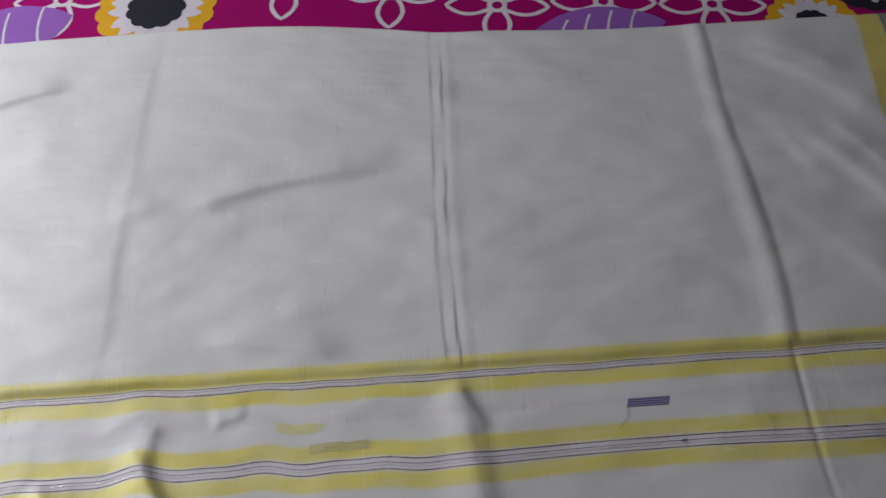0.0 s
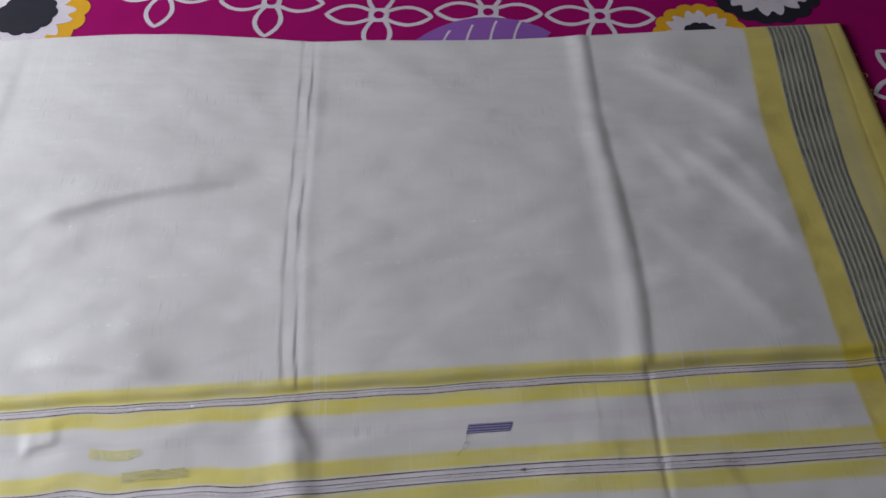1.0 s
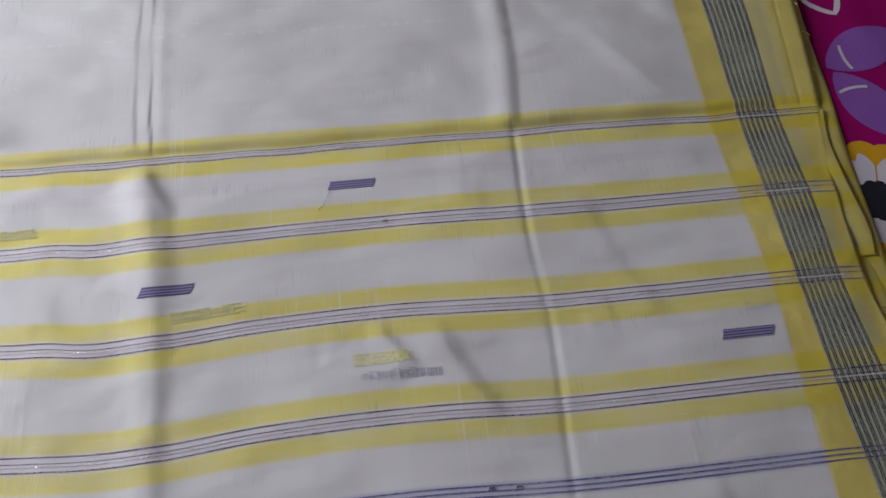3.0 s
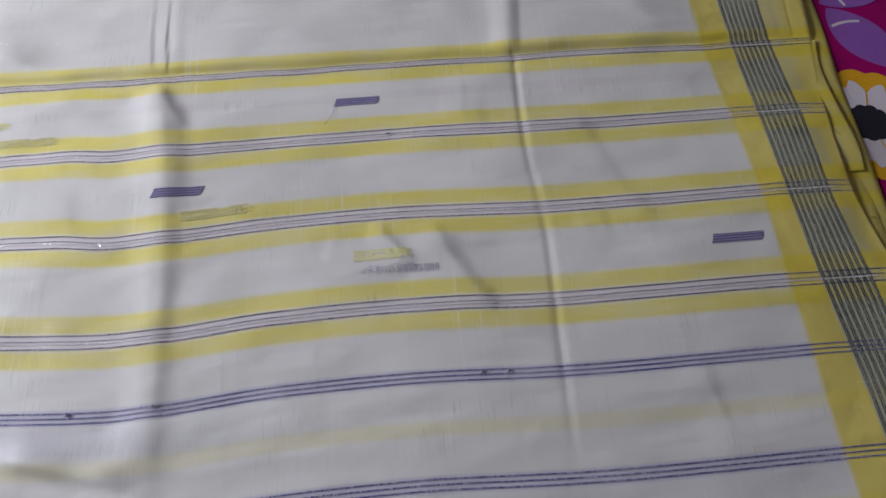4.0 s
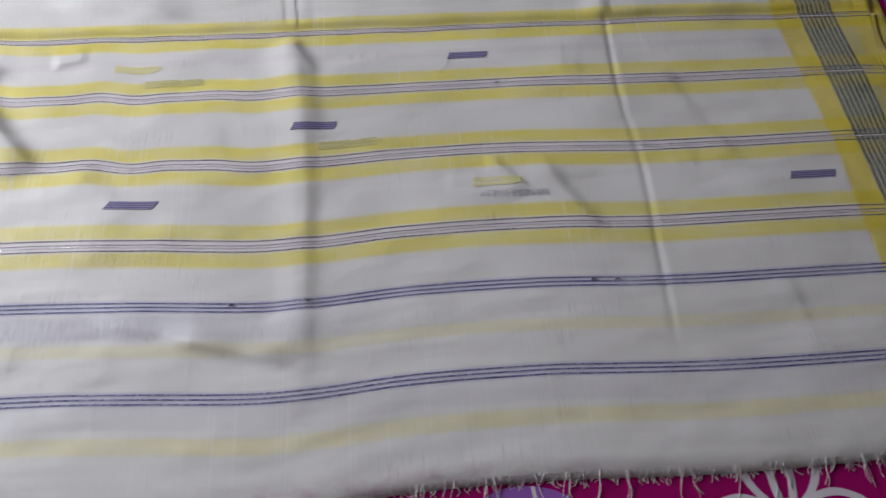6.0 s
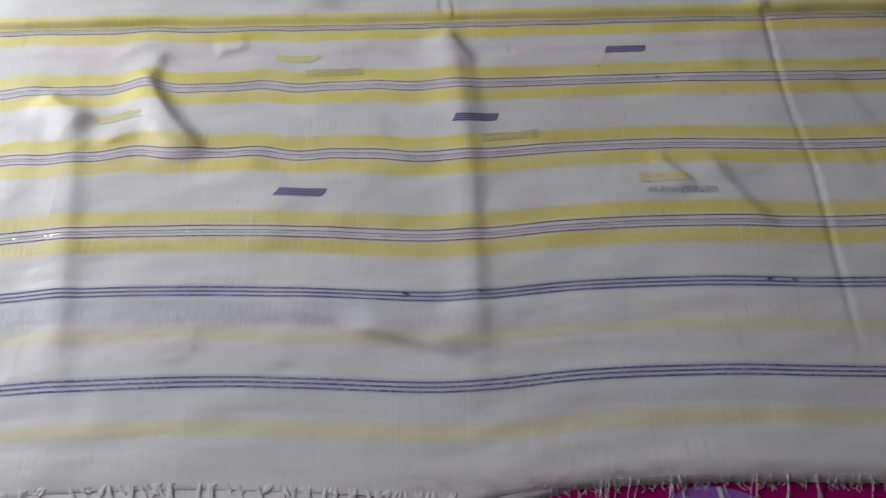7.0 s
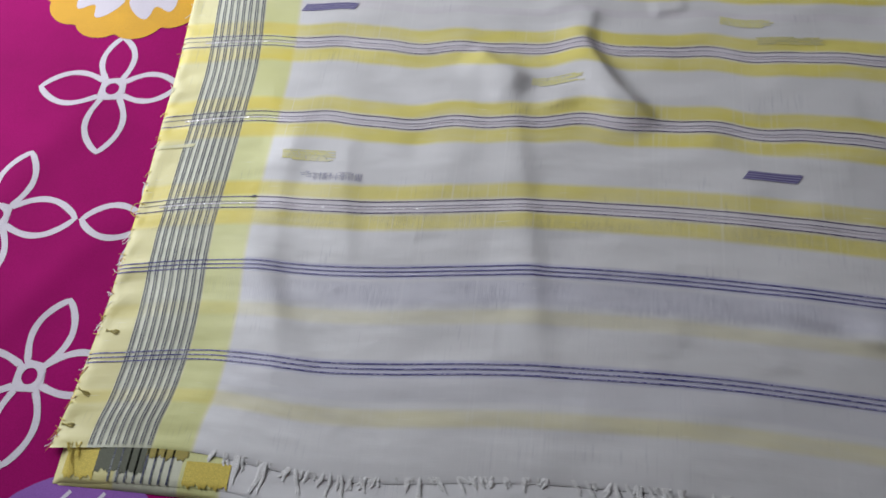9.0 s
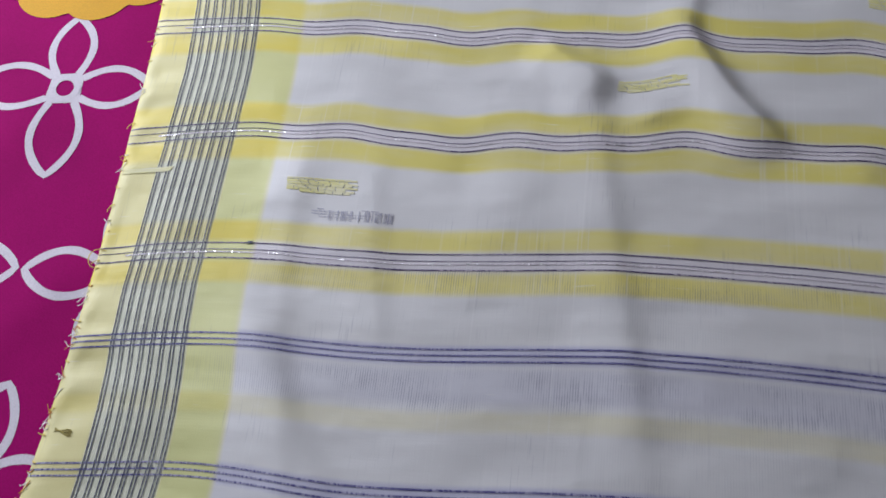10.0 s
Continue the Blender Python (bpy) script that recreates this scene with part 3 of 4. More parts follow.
def top_z(U, V):
    z = np.full(np.shape(U), 0.0014)
    for a, b, c in _broad:
        z = z + 0.00022 * np.sin(a * U + b * V + c)
    for a, b, c in _fine:
        z = z + 0.000045 * np.sin(a * U + b * V + c)
    for a, b, wu, wv, h in _lumps:
        z = z + h * np.exp(-((U - a) / wu) ** 2 - ((V - b) / wv) ** 2)
    up = ease(V, 0.285, 0.300)
    low = 1 - up
    # the plain body lies one fold higher, with a small step down to the end piece
    z = z + (0.0029 + 0.0006 * np.sin(17 * U + 1.2) + 0.0009 * gauss(U + 0.29, 0.10)) * lop(V - 0.2985, 0.0060, 0.16) - 0.0012 * gauss(V - 0.2895, 0.0032)
    # crease A
    wave = 1 + 0.5 * np.sin(31 * V + 1.0) + 0.3 * np.sin(77 * V)
    ua = -0.311 + 0.0015 * np.sin(40 * V)
    z = z + 0.0010 * up * (0.55 + 0.45 * wave) * lop(U - ua + 0.004, 0.05, 0.009) * ease(V, 0.28, 0.36) * (1 - 0.5 * ease(V, 0.64, 0.70))
    ua = -0.283 - 0.16 * (V - 0.02)
    z = z + 0.0019 * low * lop(U - ua + 0.008, 0.020, 0.011) * (1 - ease(V, 0.16, 0.26)) * (0.15 + 0.85 * ease(V, -0.09, 0.0))
    # crease B: a pressed double line above, a soft ridge below
    ub = smooth_line(V, (0.28, 0.343, 0.442, 0.54, 0.634, 0.712), (0.000, -0.0025, -0.004, -0.001, 0.001, 0.002)) + 0.0004 * np.sin(90 * V)
    s = U - ub
    z = z + up * (0.00045 * lop(s + 0.0072, 0.014, 0.0022) * (1 + 0.5 * np.sin(63 * V)) + 0.00045 * lop(s - 0.0050, 0.008, 0.0016) * (1 + 0.7 * np.sin(41 * V + 1)) + 0.0004 * gauss(s - 0.014, 0.006))
    ub = smooth_line(V, (-0.14, -0.05, 0.05, 0.125, 0.2, 0.25, 0.29), (0.019, 0.020, 0.021, 0.020, 0.016, 0.009, 0.000))
    z = z + low * 0.0021 * lop(U - ub + 0.006, 0.018, 0.011) * ease(V, -0.085, 0.0) * (1 - 0.5 * ease(V, 0.26, 0.285))
    # crease C
    uc = smooth_line(V, (0.29, 0.355, 0.457, 0.559, 0.676, 0.712), (0.291, 0.298, 0.299, 0.2965, 0.299, 0.300))
    s = U - uc
    z = z + up * (0.0016 * lop(s + 0.005, 0.012, 0.0090) + 0.0007 * lop(s + 0.004, 0.014, 0.045) - 0.0003 * gauss(s - 0.006, 0.004))
    uc = smooth_line(V, (-0.07, 0.036, 0.112, 0.206, 0.29), (0.2815, 0.286, 0.290, 0.2865, 0.290))
    s = U - uc
    z = z - low * ease(V, -0.075, 0.02) * (0.00075 * gauss(s - 0.001, 0.0030) - 0.00005 * gauss(s - 0.007, 0.004))
    # faint lines pressed in by an earlier folding
    z = z + 0.00006 * low * ease(U, -0.46, -0.38) * gauss(np.mod(U + 0.0325 + 0.004 * np.sin(9 * V), 0.062) - 0.031, 0.0014)
    for a, b, w, amp in WRINKLES:
        z = z + wrinkle(U, V, a, b, w, amp)
    # hollows rest on the fold below
    z = 0.0005 + 0.0006 * np.log1p(np.exp((z - 0.0005) / 0.0006))
    # it thins out towards the selvedges, with a faint pressed line in the right one
    z = z - 0.0019 * (1 - ease(U, -0.60, -0.545)) - 0.0012 * ease(U, 0.515, 0.56)
    z = z - 0.00022 * up * (gauss(U - 0.5435, 0.0013) + 0.6 * gauss(U - 0.534, 0.0016))
    # puckers along the selvedges
    z = z + 0.0010 * gauss(U - U_LEFT, 0.02) * np.sin(150 * V + 3 * np.sin(40 * V)) * ease(U, U_LEFT - 0.001, U_LEFT + 0.012)
    z = z + 0.0005 * gauss(U - U_RIGHT, 0.03) * np.sin(95 * V + 2 * np.sin(33 * V)) * low
    # edges fall onto what lies below
    fall = np.minimum(np.minimum((U - U_LEFT) / 0.008, (U_RIGHT - U) / 0.0055), (V_TOP - V) / 0.006)
    k = np.sqrt(np.clip(fall, 0, 1) * (2 - np.clip(fall, 0, 1)))
    z = -0.0026 + (z + 0.0026) * k
    k = np.clip((V - V_HEM) / (0.030 - 0.016 * ease(U, 0.0, 0.06)), 0, 1)
    k = np.sqrt(k * (2 - k))
    far = ease(U, 0.0, 0.06)
    rest = 0.0004 * (1 - far) - 0.0036 * far
    return rest + (z - rest) * k


def cloth_xy(U, V):
    wav = smooth_line(U, (-0.61, -0.52, -0.42, -0.28, -0.18, -0.10, 0.0, 0.09, 0.18, 0.285, 0.48, 0.56), (-0.019, -0.008, -0.007, 0.003, 0.003, -0.001, -0.006, 0.001, 0.003, -0.001, -0.001, -0.002))
    w = 1 - ease(V, 0.13, 0.285)
    top = smooth_line(U, (-0.60, -0.495, -0.333, -0.17, -0.06, 0.0, 0.08, 0.15, 0.30, 0.486, 0.56), (0.018, 0.022, 0.026, 0.022, 0.008, -0.003, -0.008, -0.014, -0.020, -0.022, -0.022))
    Y = V + wav * w + top * ease(V, 0.40, 0.71)
    Y = Y + (0.0005 * np.sin(37 * U + 0.6) + 0.0004 * np.sin(83 * U + 2 * np.sin(11 * U)) + 0.0008 * gauss(U + 0.24, 0.05) - 0.0008 * gauss(U - 0.01, 0.012)) * gauss(V - 0.287, 0.016)
    rip = (1 - ease(U, -0.10, 0.02)) * ease(U, -0.58, -0.46) * ease(V, 0.095, 0.14) * (1 - ease(V, 0.25, 0.31))
    Y = Y + rip * (0.0016 * np.cos(66 * (U + 0.262)) + 0.0008 * np.sin(121 * U + 9 * V) + 0.0014 * gauss(U + 0.262, 0.022))
    hem = smooth_line(U, (-0.60, -0.5, -0.4, -0.27, -0.1, 0.05, 0.24, 0.45, 0.56), (0.008, 0.004, -0.006, -0.004, -0.002, -0.004, -0.004, 0.000, 0.002))
    Y = Y + hem * (1 - ease(V, -0.136, -0.06)) - 0.0030 * gauss(V + 0.075, 0.035) * ease(U, -0.53, -0.43) * (1 - ease(U, -0.26, -0.12))
    # the right border swings outward towards the far fold: shifts of its seams along the length
    vs = (-0.136, -0.03, 0.01, 0.06, 0.13, 0.20, 0.30, 0.38, 0.47, 0.56, 0.69)
    seams = ((0.453, (0.001, 0.001, 0.0025, 0.003, 0.006, 0.003, -0.001, 0.001, 0.002, 0.003, 0.019)),
             (0.4915, (-0.0105, -0.0095, -0.0105, -0.0125, -0.0135, -0.0145, -0.0150, -0.0125, -0.0115, -0.0075, 0.0065)),
             (0.5235, (-0.0060, -0.0045, -0.0050, -0.0065, -0.0120, -0.0105, -0.0120, -0.0070, -0.0050, 0.0025, 0.0170)),
             (0.56, (-0.020, -0.0180, -0.0175, -0.0200, -0.0280, -0.0240, -0.0070, 0.0035, 0.0135, 0.0170, 0.0220)))
    X, u_was, d_was = U + 0.0, 0.37, 0.0
    for u_at, shifts in seams:
        d_at = smooth_line(V, vs, shifts)
        t = np.clip((U - u_was) / (u_at - u_was), 0, 1)
        X = np.where(U >= u_was, U + d_was + (d_at - d_was) * t, X)
        u_was, d_was = u_at, d_at
    # the left border rides up a little and swings outward away from the fringe
    Y = Y + 0.0045 * (1 - ease(U, -0.46, -0.36)) * ease(V, 0.08, 0.13) * (1 - 0.5 * ease(V, 0.20, 0.30))
    X = X - 0.013 * (1 - ease(U, -0.53, -0.46)) * ease(V, 0.17, 0.30)
    X = X + 0.003 * np.sin(22 * V + 0.5) * gauss(U - U_LEFT, 0.02)
    # the left border bows inward over its last hand's width
    bow = smooth_line(V, (-0.136, -0.115, -0.10, -0.07, -0.02, 0.013, 0.04), (0.000, 0.002, 0.005, 0.0075, 0.0060, 0.002, 0.0))
    X = X + bow * (1 - ease(U, -0.50, -0.40)) * (0.6 + 0.4 * ease(U, U_LEFT, -0.565))
    return X, Y


def saree_surface(U, V):
    X, Y = cloth_xy(U, V)
    return np.stack([X, Y, top_z(U, V)], -1)


saree = empty("folded_saree", "folded cream handloom saree with yellow borders and indigo stripes", "saree", (0.0, 0.3, BED_Z))
D = 0.0026
U_BODY0, U_BODY1 = -0.502, 0.453
ROWS_V = [("end_hem", V_HEM, -0.101), ("faint_yellow_stripe", -0.101, -0.090), ("cream_panel", -0.090, -0.0685), ("indigo_stripe", -0.0685, -0.0555),
          ("cream_panel", -0.0555, -0.0325), ("faint_yellow_stripe", -0.0325, -0.0225), ("cream_panel", -0.0225, 0.0025), ("indigo_stripe", 0.0025, 0.0155), ("cream_panel", 0.0155, 0.0415)]
for c, nxt in ((0.061, 0.1185), (0.138, 0.1935), (0.213, 0.266)):
    ROWS_V += [("yellow_stripe", c - 0.0195, c - 0.007), ("lilac_stripe", c - 0.007, c + 0.007), ("yellow_stripe", c + 0.007, c + 0.0195), ("cream_panel", c + 0.0195, nxt)]
ROWS_V += [("yellow_stripe", 0.266, 0.279), ("lilac_stripe", 0.279, 0.289), ("yellow_stripe", 0.289, 0.302), ("body_panel", 0.302, V_TOP)]
for name, v0, v1 in ROWS_V:
    fine = 0.0013 if 0.26 < v0 < 0.30 else D
    part(name, sheet_grid(name, steps(U_BODY0, U_BODY1, 0.0021), steps(v0, v1, fine), saree_surface), M_CLOTH, saree)
for name, u0, u1 in (("left_border", U_LEFT, -0.575), ("left_indigo_border", -0.575, -0.530), ("left_border", -0.530, U_BODY0),
                     ("right_border", U_BODY1, 0.4915), ("right_indigo_border", 0.4915, 0.5235), ("right_border", 0.5235, U_RIGHT)):
    part(name, sheet_grid(name, steps(u0, u1, 0.0022), steps(V_HEM, V_TOP, D), saree_surface), M_CLOTH, saree)


# the folds of the saree that lie under the end piece
def under_surface(right, hem, top, left, z0, seed):
    def f(U, V):
        # U, V run 0 to 1 over this layer
        y = hem(U) + (top - hem(U)) * V
        x1 = right(y)
        x = left + (x1 - left) * U
        e = np.minimum(np.minimum(U, 1 - U) * 1.1 / 0.010, np.minimum(V, 1 - V) * 0.9 / 0.008)
        k = np.sqrt(np.clip(e, 0, 1) * (2 - np.clip(e, 0, 1)))
        lumps = 0.0005 * np.sin(70 * y + seed) + 0.0005 * np.sin(38 * x + 2 * seed)
        z1 = z0 + 0.0013 * (1 - ease(U, 0.42, 0.54)) * ease(U, 0.01, 0.04)
        return np.stack([x, y, -0.0041 + (z1 + lumps * ease(U, 0.9, 1.0) + 0.0041) * k], -1)
    return f


def under_layer(name, f, label):
    U, V = np.concatenate([np.linspace(0, 0.05, 12), np.linspace(0.06, 0.9, 160), np.linspace(0.905, 1, 30)]), np.linspace(0, 1, 200)
    me = sheet_grid(name, U, V, f)
    # carry true cloth metres in the UV map
    UU, VV = np.meshgrid(U, V)
    P = f(UU, VV)
    shift = 0.565 - P[:, -1:, 0]
    flat = np.stack([P[..., 0] + shift * ease(P[..., 0], 0.35, 0.45) - 0.024 * (1 - ease(P[..., 0], -0.45, -0.30)), P[..., 1]], -1).reshape(-1, 2)
    loops = np.empty(len(me.loops), dtype=np.int32)
    me.loops.foreach_get("vertex_index", loops)
    me.uv_layers[0].data.foreach_set("uv", flat[loops].reshape(-1).astype(np.float32))
    return part(name, me, M_CLOTH, saree, label)


first_fold = under_surface(lambda y: smooth_line(y, (-0.2, 0.0, 0.06, 0.14, 0.2, 0.3, 0.45, 0.6, 0.72), (0.546, 0.550, 0.548, 0.544, 0.546, 0.558, 0.570, 0.576, 0.578)) + 0.0015 * np.sin(60 * y),
            lambda U: -0.150 + 0.004 * np.sin(9 * U) + 0.018 * ease(U, 0.52, 0.62) - (0.018 + 0.024 * ease(U, 0.10, 0.2)) * (1 - ease(U, 0.16, 0.36)), 0.68, -0.594, -0.0012, 1.0)
under_layer("under_fold", first_fold, "lower fold of the saree with a yellow edge")
under_layer("under_fold", under_surface(lambda y: smooth_line(y, (-0.2, 0.0, 0.06, 0.14, 0.2, 0.3, 0.45, 0.6, 0.72), (0.552, 0.556, 0.553, 0.554, 0.558, 0.564, 0.574, 0.580, 0.581)) + 0.001 * np.sin(43 * y + 1),
            lambda U: -0.172 + 0.004 * np.sin(11 * U + 1) + 0.042 * ease(U, 0.5, 0.6) - 0.030 * ease(U, 0.10, 0.2) * (1 - ease(U, 0.16, 0.36)), 0.66, -0.590, -0.0026, 2.6), "lowest fold of the saree with a yellow edge")


def lifted_fold(U, V):
    p = first_fold(U, V)
    p[..., 2] += 0.0003
    return p


for i in range(8):
    at = (-0.5545 + 0.0059 * i + 0.594) / 1.144
    part("border_yarn", sheet_grid("border_yarn", np.array([at - 0.0006, at, at + 0.0006]), np.linspace(0.004, 0.12, 40), lifted_fold), M_INDIGO_BORDER, saree)


def selvedge_fold(S, T):
    y = 0.150 + 0.137 * T
    x = 0.529 + 0.004 * T + (0.017 + 0.003 * np.sin(7 * T)) * S + 0.0006 * np.sin(13 * T)
    return np.stack([x, y, -0.0008 + 0.0009 * np.sqrt(np.clip(np.sin(np.pi * np.clip(S, 0.0, 1.0)), 0, 1)) * (0.75 + 0.25 * np.sin(9 * T)) * np.clip(np.sin(np.pi * np.clip(T, 0, 1)), 0, 1) ** 0.3], -1)


fold_mesh = sheet_grid("selvedge_fold", np.linspace(0.0, 1.0, 16), np.linspace(0.0, 1.0, 60), selvedge_fold)
_s, _t = np.meshgrid(np.linspace(0.0, 1.0, 16), np.linspace(0.0, 1.0, 60))
_flat = np.stack([0.532 + 0.02 * _s, 0.150 + 0.137 * _t], -1).reshape(-1, 2)
_loops = np.empty(len(fold_mesh.loops), dtype=np.int32)
fold_mesh.loops.foreach_get("vertex_index", _loops)
fold_mesh.uv_layers[0].data.foreach_set("uv", _flat[_loops].reshape(-1).astype(np.float32))
part("selvedge_fold", fold_mesh, M_CLOTH, saree, "narrow yellow fold at the selvedge")


# ---- yarns and woven motifs on the saree ----
def ribbon(name, along, centre, width, lift, mat, parent, v_way=False, step=0.003):
    """A yarn laid along the cloth at a fixed v (or u), slightly proud."""
    s = steps(*along, step)
    w = np.array([-0.5, 0.0, 0.5]) * width

    def f(U, V):
        p = saree_surface(U, V)
        p[..., 2] += lift
        return p
    me = sheet_grid(name, centre + w, s, f) if v_way else sheet_grid(name, s, centre + w, f)
    return part(name, me, mat, parent)


for c in (0.2855, 0.213, 0.138, 0.061):
    k = 0.0030 if c > 0.25 else 0.0048
    ribbon("indigo_yarn", (U_LEFT + 0.001, U_RIGHT - 0.004), c + k, 0.0008, 0.00026, M_PURPLE_YARN, saree)
    ribbon("indigo_yarn", (U_LEFT + 0.001, U_RIGHT - 0.004), c - k, 0.0008, 0.00026, M_PURPLE_YARN, saree)
    ribbon("indigo_yarn", (U_LEFT + 0.001, U_RIGHT - 0.004), c + 0.0007, 0.00045, 0.00024, M_PURPLE_YARN, saree)
    ribbon("silver_yarn", (U_LEFT + 0.02, U_RIGHT - 0.03), c - 0.0011, 0.0009, 0.00034, M_ZARI, saree)
for c in (0.0075, -0.0635):
    for k in (-0.0034, 0.0, 0.0034):
        ribbon("indigo_yarn", (U_LEFT + 0.001, U_RIGHT - 0.004), c + k, 0.0010, 0.00028, M_INDIGO, saree)
for i in range(8):
    for k in (-0.00092, 0.00092):
        ribbon("border_yarn", (V_HEM + 0.002, V_TOP - 0.004), -0.5735 + 0.00590 * i + k, 0.00066, 0.00032, M_INDIGO_BORDER, saree, True)
        ribbon("border_yarn", (V_HEM + 0.002, V_TOP - 0.003), 0.4935 + 0.00405 * i + k * 0.7, 0.00062, 0.00032, M_INDIGO_BORDER, saree, True)


def motif(u0, u1, v, h, mat, lean=0.004, name="woven_motif", label="", lift=0.0005):
    def f(S, T):
        U = u0 + (u1 - u0) * S + lean * (T - 0.5) + 0.0006 * np.sin(T * 40)
        V = v + h * (T - 0.5)
        p = saree_surface(U, V)
        p[..., 2] += lift
        return p
    me = sheet_grid(name, np.linspace(0, 1, 22), np.linspace(0, 1, 7), f)
    S, T = np.meshgrid(np.linspace(0, 1, 22), np.linspace(0, 1, 7))
    flat = np.stack([u0 + (u1 - u0) * S, v + h * T], -1).reshape(-1, 2)
    loops = np.empty(len(me.loops), dtype=np.int32)
    me.loops.foreach_get("vertex_index", loops)
    me.uv_layers[0].data.foreach_set("uv", flat[loops].reshape(-1).astype(np.float32))
    return part(name, me, mat, saree, label)


for u0, u1, v, lean in ((0.141, 0.1755, 0.2495, 0.0020), (0.004, 0.040, 0.1755, 0.0026), (0.408, 0.4435, 0.0990, 0.0020), (-0.139, -0.101, 0.0985, 0.0045), (-0.499, -0.457, 0.2515, 0.0030)):
    motif(u0, u1, v, 0.0078, M_MOTIF, lean, lift=0.0003, label="small indigo woven bar")


def dashed_motif(u0, u1, v, h, mat, label, dense, rows, tall, long):
    """Extra weft that surfaces only here and there: short floats in rows, thinning out at the ends."""
    rd = random.Random(int(1e4 * (u0 + 2 * v)) + 7)
    quads = []
    for j in range(rows):
        vv = v + h * ((j + 0.5) / rows - 0.5) + rd.uniform(-0.1, 0.1) * h / rows
        uu = u0 + rd.uniform(-0.0006, 0.0006)
        end = u1 + rd.uniform(-0.0008, 0.0008)
        while uu < end:
            run = long * rd.uniform(0.6, 1.5)
            if rd.random() < dense((uu - u0) / (u1 - u0)):
                quads.append((uu, min(uu + run, end + run), vv - tall / 2, vv + tall / 2))
            uu += run + 0.0006
    U = np.array([[a, (a + b) / 2, b, b, (a + b) / 2, a] for a, b, c, d in quads])
    V = np.array([[c, c, c, d, d, d] for a, b, c, d in quads])
    P = saree_surface(U, V)
    P[..., 2] += 0.00030
    me = mesh("woven_motif", P.reshape(-1, 3).tolist(), [q for i in range(len(quads)) for q in ((6 * i, 6 * i + 1, 6 * i + 4, 6 * i + 5), (6 * i + 1, 6 * i + 2, 6 * i + 3, 6 * i + 4))])
    uv = me.uv_layers.new(name="UVMap")
    loops = np.empty(len(me.loops), dtype=np.int32)
    me.loops.foreach_get("vertex_index", loops)
    uv.data.foreach_set("uv", np.stack([U, V], -1).reshape(-1, 2)[loops].reshape(-1).astype(np.float32))
    return part("woven_motif", me, mat, saree, label)


for u0, u1, v in ((0.161, 0.209, 0.0905), (-0.466, -0.422, 0.0870)):
    dashed_motif(u0, u1, v, 0.0085, M_MOTIF_PALE, "pale indigo woven bar", lambda s: 0.25 + 0.75 * s, 1, 0.0062, 0.00045)
    dashed_motif(u0 - 0.006, u1 - 0.010, v + 0.001, 0.0060, M_MOTIF_PALE, "pale indigo weft floats", lambda s: 0.7, 4, 0.0005, 0.0040)
for u0, u1, v in ((0.150, 0.186, 0.1030), (-0.152, -0.118, 0.2480), (-0.490, -0.453, 0.1030), (-0.30, -0.265, 0.178)):
    dashed_motif(u0, u1, v, 0.0085, M_MOTIF_YELLOW, "pale yellow woven bar", lambda s: 0.985, 8, 0.00100, 0.0060)
for u0, u1, v in ((0.026, 0.070, 0.1545), (-0.124, -0.078, 0.2300)):
    dashed_motif(u0, u1, v, 0.0080, M_MOTIF_OLIVE, "olive woven bar", lambda s: 0.97, 8, 0.00090, 0.0060)
# floating weft at the selvedge; its satin highlight is put into the pale colour
motif(-0.597, -0.566, 0.1135, 0.0030, M_MOTIF_YELLOW, 0.002, "floating_weft_sheen", "floating weft at the selvedge with its sheen painted pale", 0.0004)
# small slub knots in the yarns
for u, v in ((0.181, 0.2135), (0.232, 0.009), (0.250, 0.009), (-0.036, 0.0095), (-0.505, 0.066), (0.018, 0.0105)):
    motif(u - 0.0017, u + 0.0017, v, 0.0017, M_INDIGO_BORDER, 0.001, "slub_knot", "", 0.0007)


# ---- fringe and loose ends ----
def hair(path, r):
    """A thin three-sided yarn along a path."""
    p = np.array(path)
    t = np.gradient(p, axis=0)
    t /= np.linalg.norm(t, axis=1, keepdims=True) + 1e-9
    s = np.cross(t, (0, 0, 1.0))
    s /= np.linalg.norm(s, axis=1, keepdims=True) + 1e-9
    up = np.cross(s, t)
    rings = [p + r * (math.cos(a) * s + math.sin(a) * up) for a in (0.5, 2.6, 4.7)]
    n = len(p)
    verts = np.stack(rings, 1).reshape(-1, 3).tolist()
    faces = [(3 * i + k, 3 * i + (k + 1) % 3, 3 * i + 3 + (k + 1) % 3, 3 * i + 3 + k) for i in range(n - 1) for k in range(3)]
    return verts, faces


def fray(path, r):
    """A flat wisp of untwisted yarn, widest in its middle."""
    p = np.array(path)
    t = np.gradient(p, axis=0)
    s = np.cross(t, (0, 0, 1.0))
    s /= np.linalg.norm(s, axis=1, keepdims=True) + 1e-9
    w = r * (0.35 + np.sin(np.linspace(0.4, 3.0, len(p))))[:, None]
    verts = np.stack([p + s * w, p + (0, 0, 0.0002), p - s * w], 1).reshape(-1, 3).tolist()
    faces = [(3 * i + k, 3 * i + k + 1, 3 * i + 4 + k, 3 * i + 3 + k) for i in range(len(p) - 1) for k in range(2)]
    return verts, faces


def bundle(name, strands, mat, label, r=0.00022, shape=hair):
    verts, faces = [], []
    for path in strands:
        v, f = shape(path, r)
        o = len(verts)
        verts += v
        faces += [tuple(o + i for i in q) for q in f]
    ob = part(name, mesh(name, verts, faces), mat, saree, label)
    return tagged(ob, kind="stuff")


rf = random.Random(3)


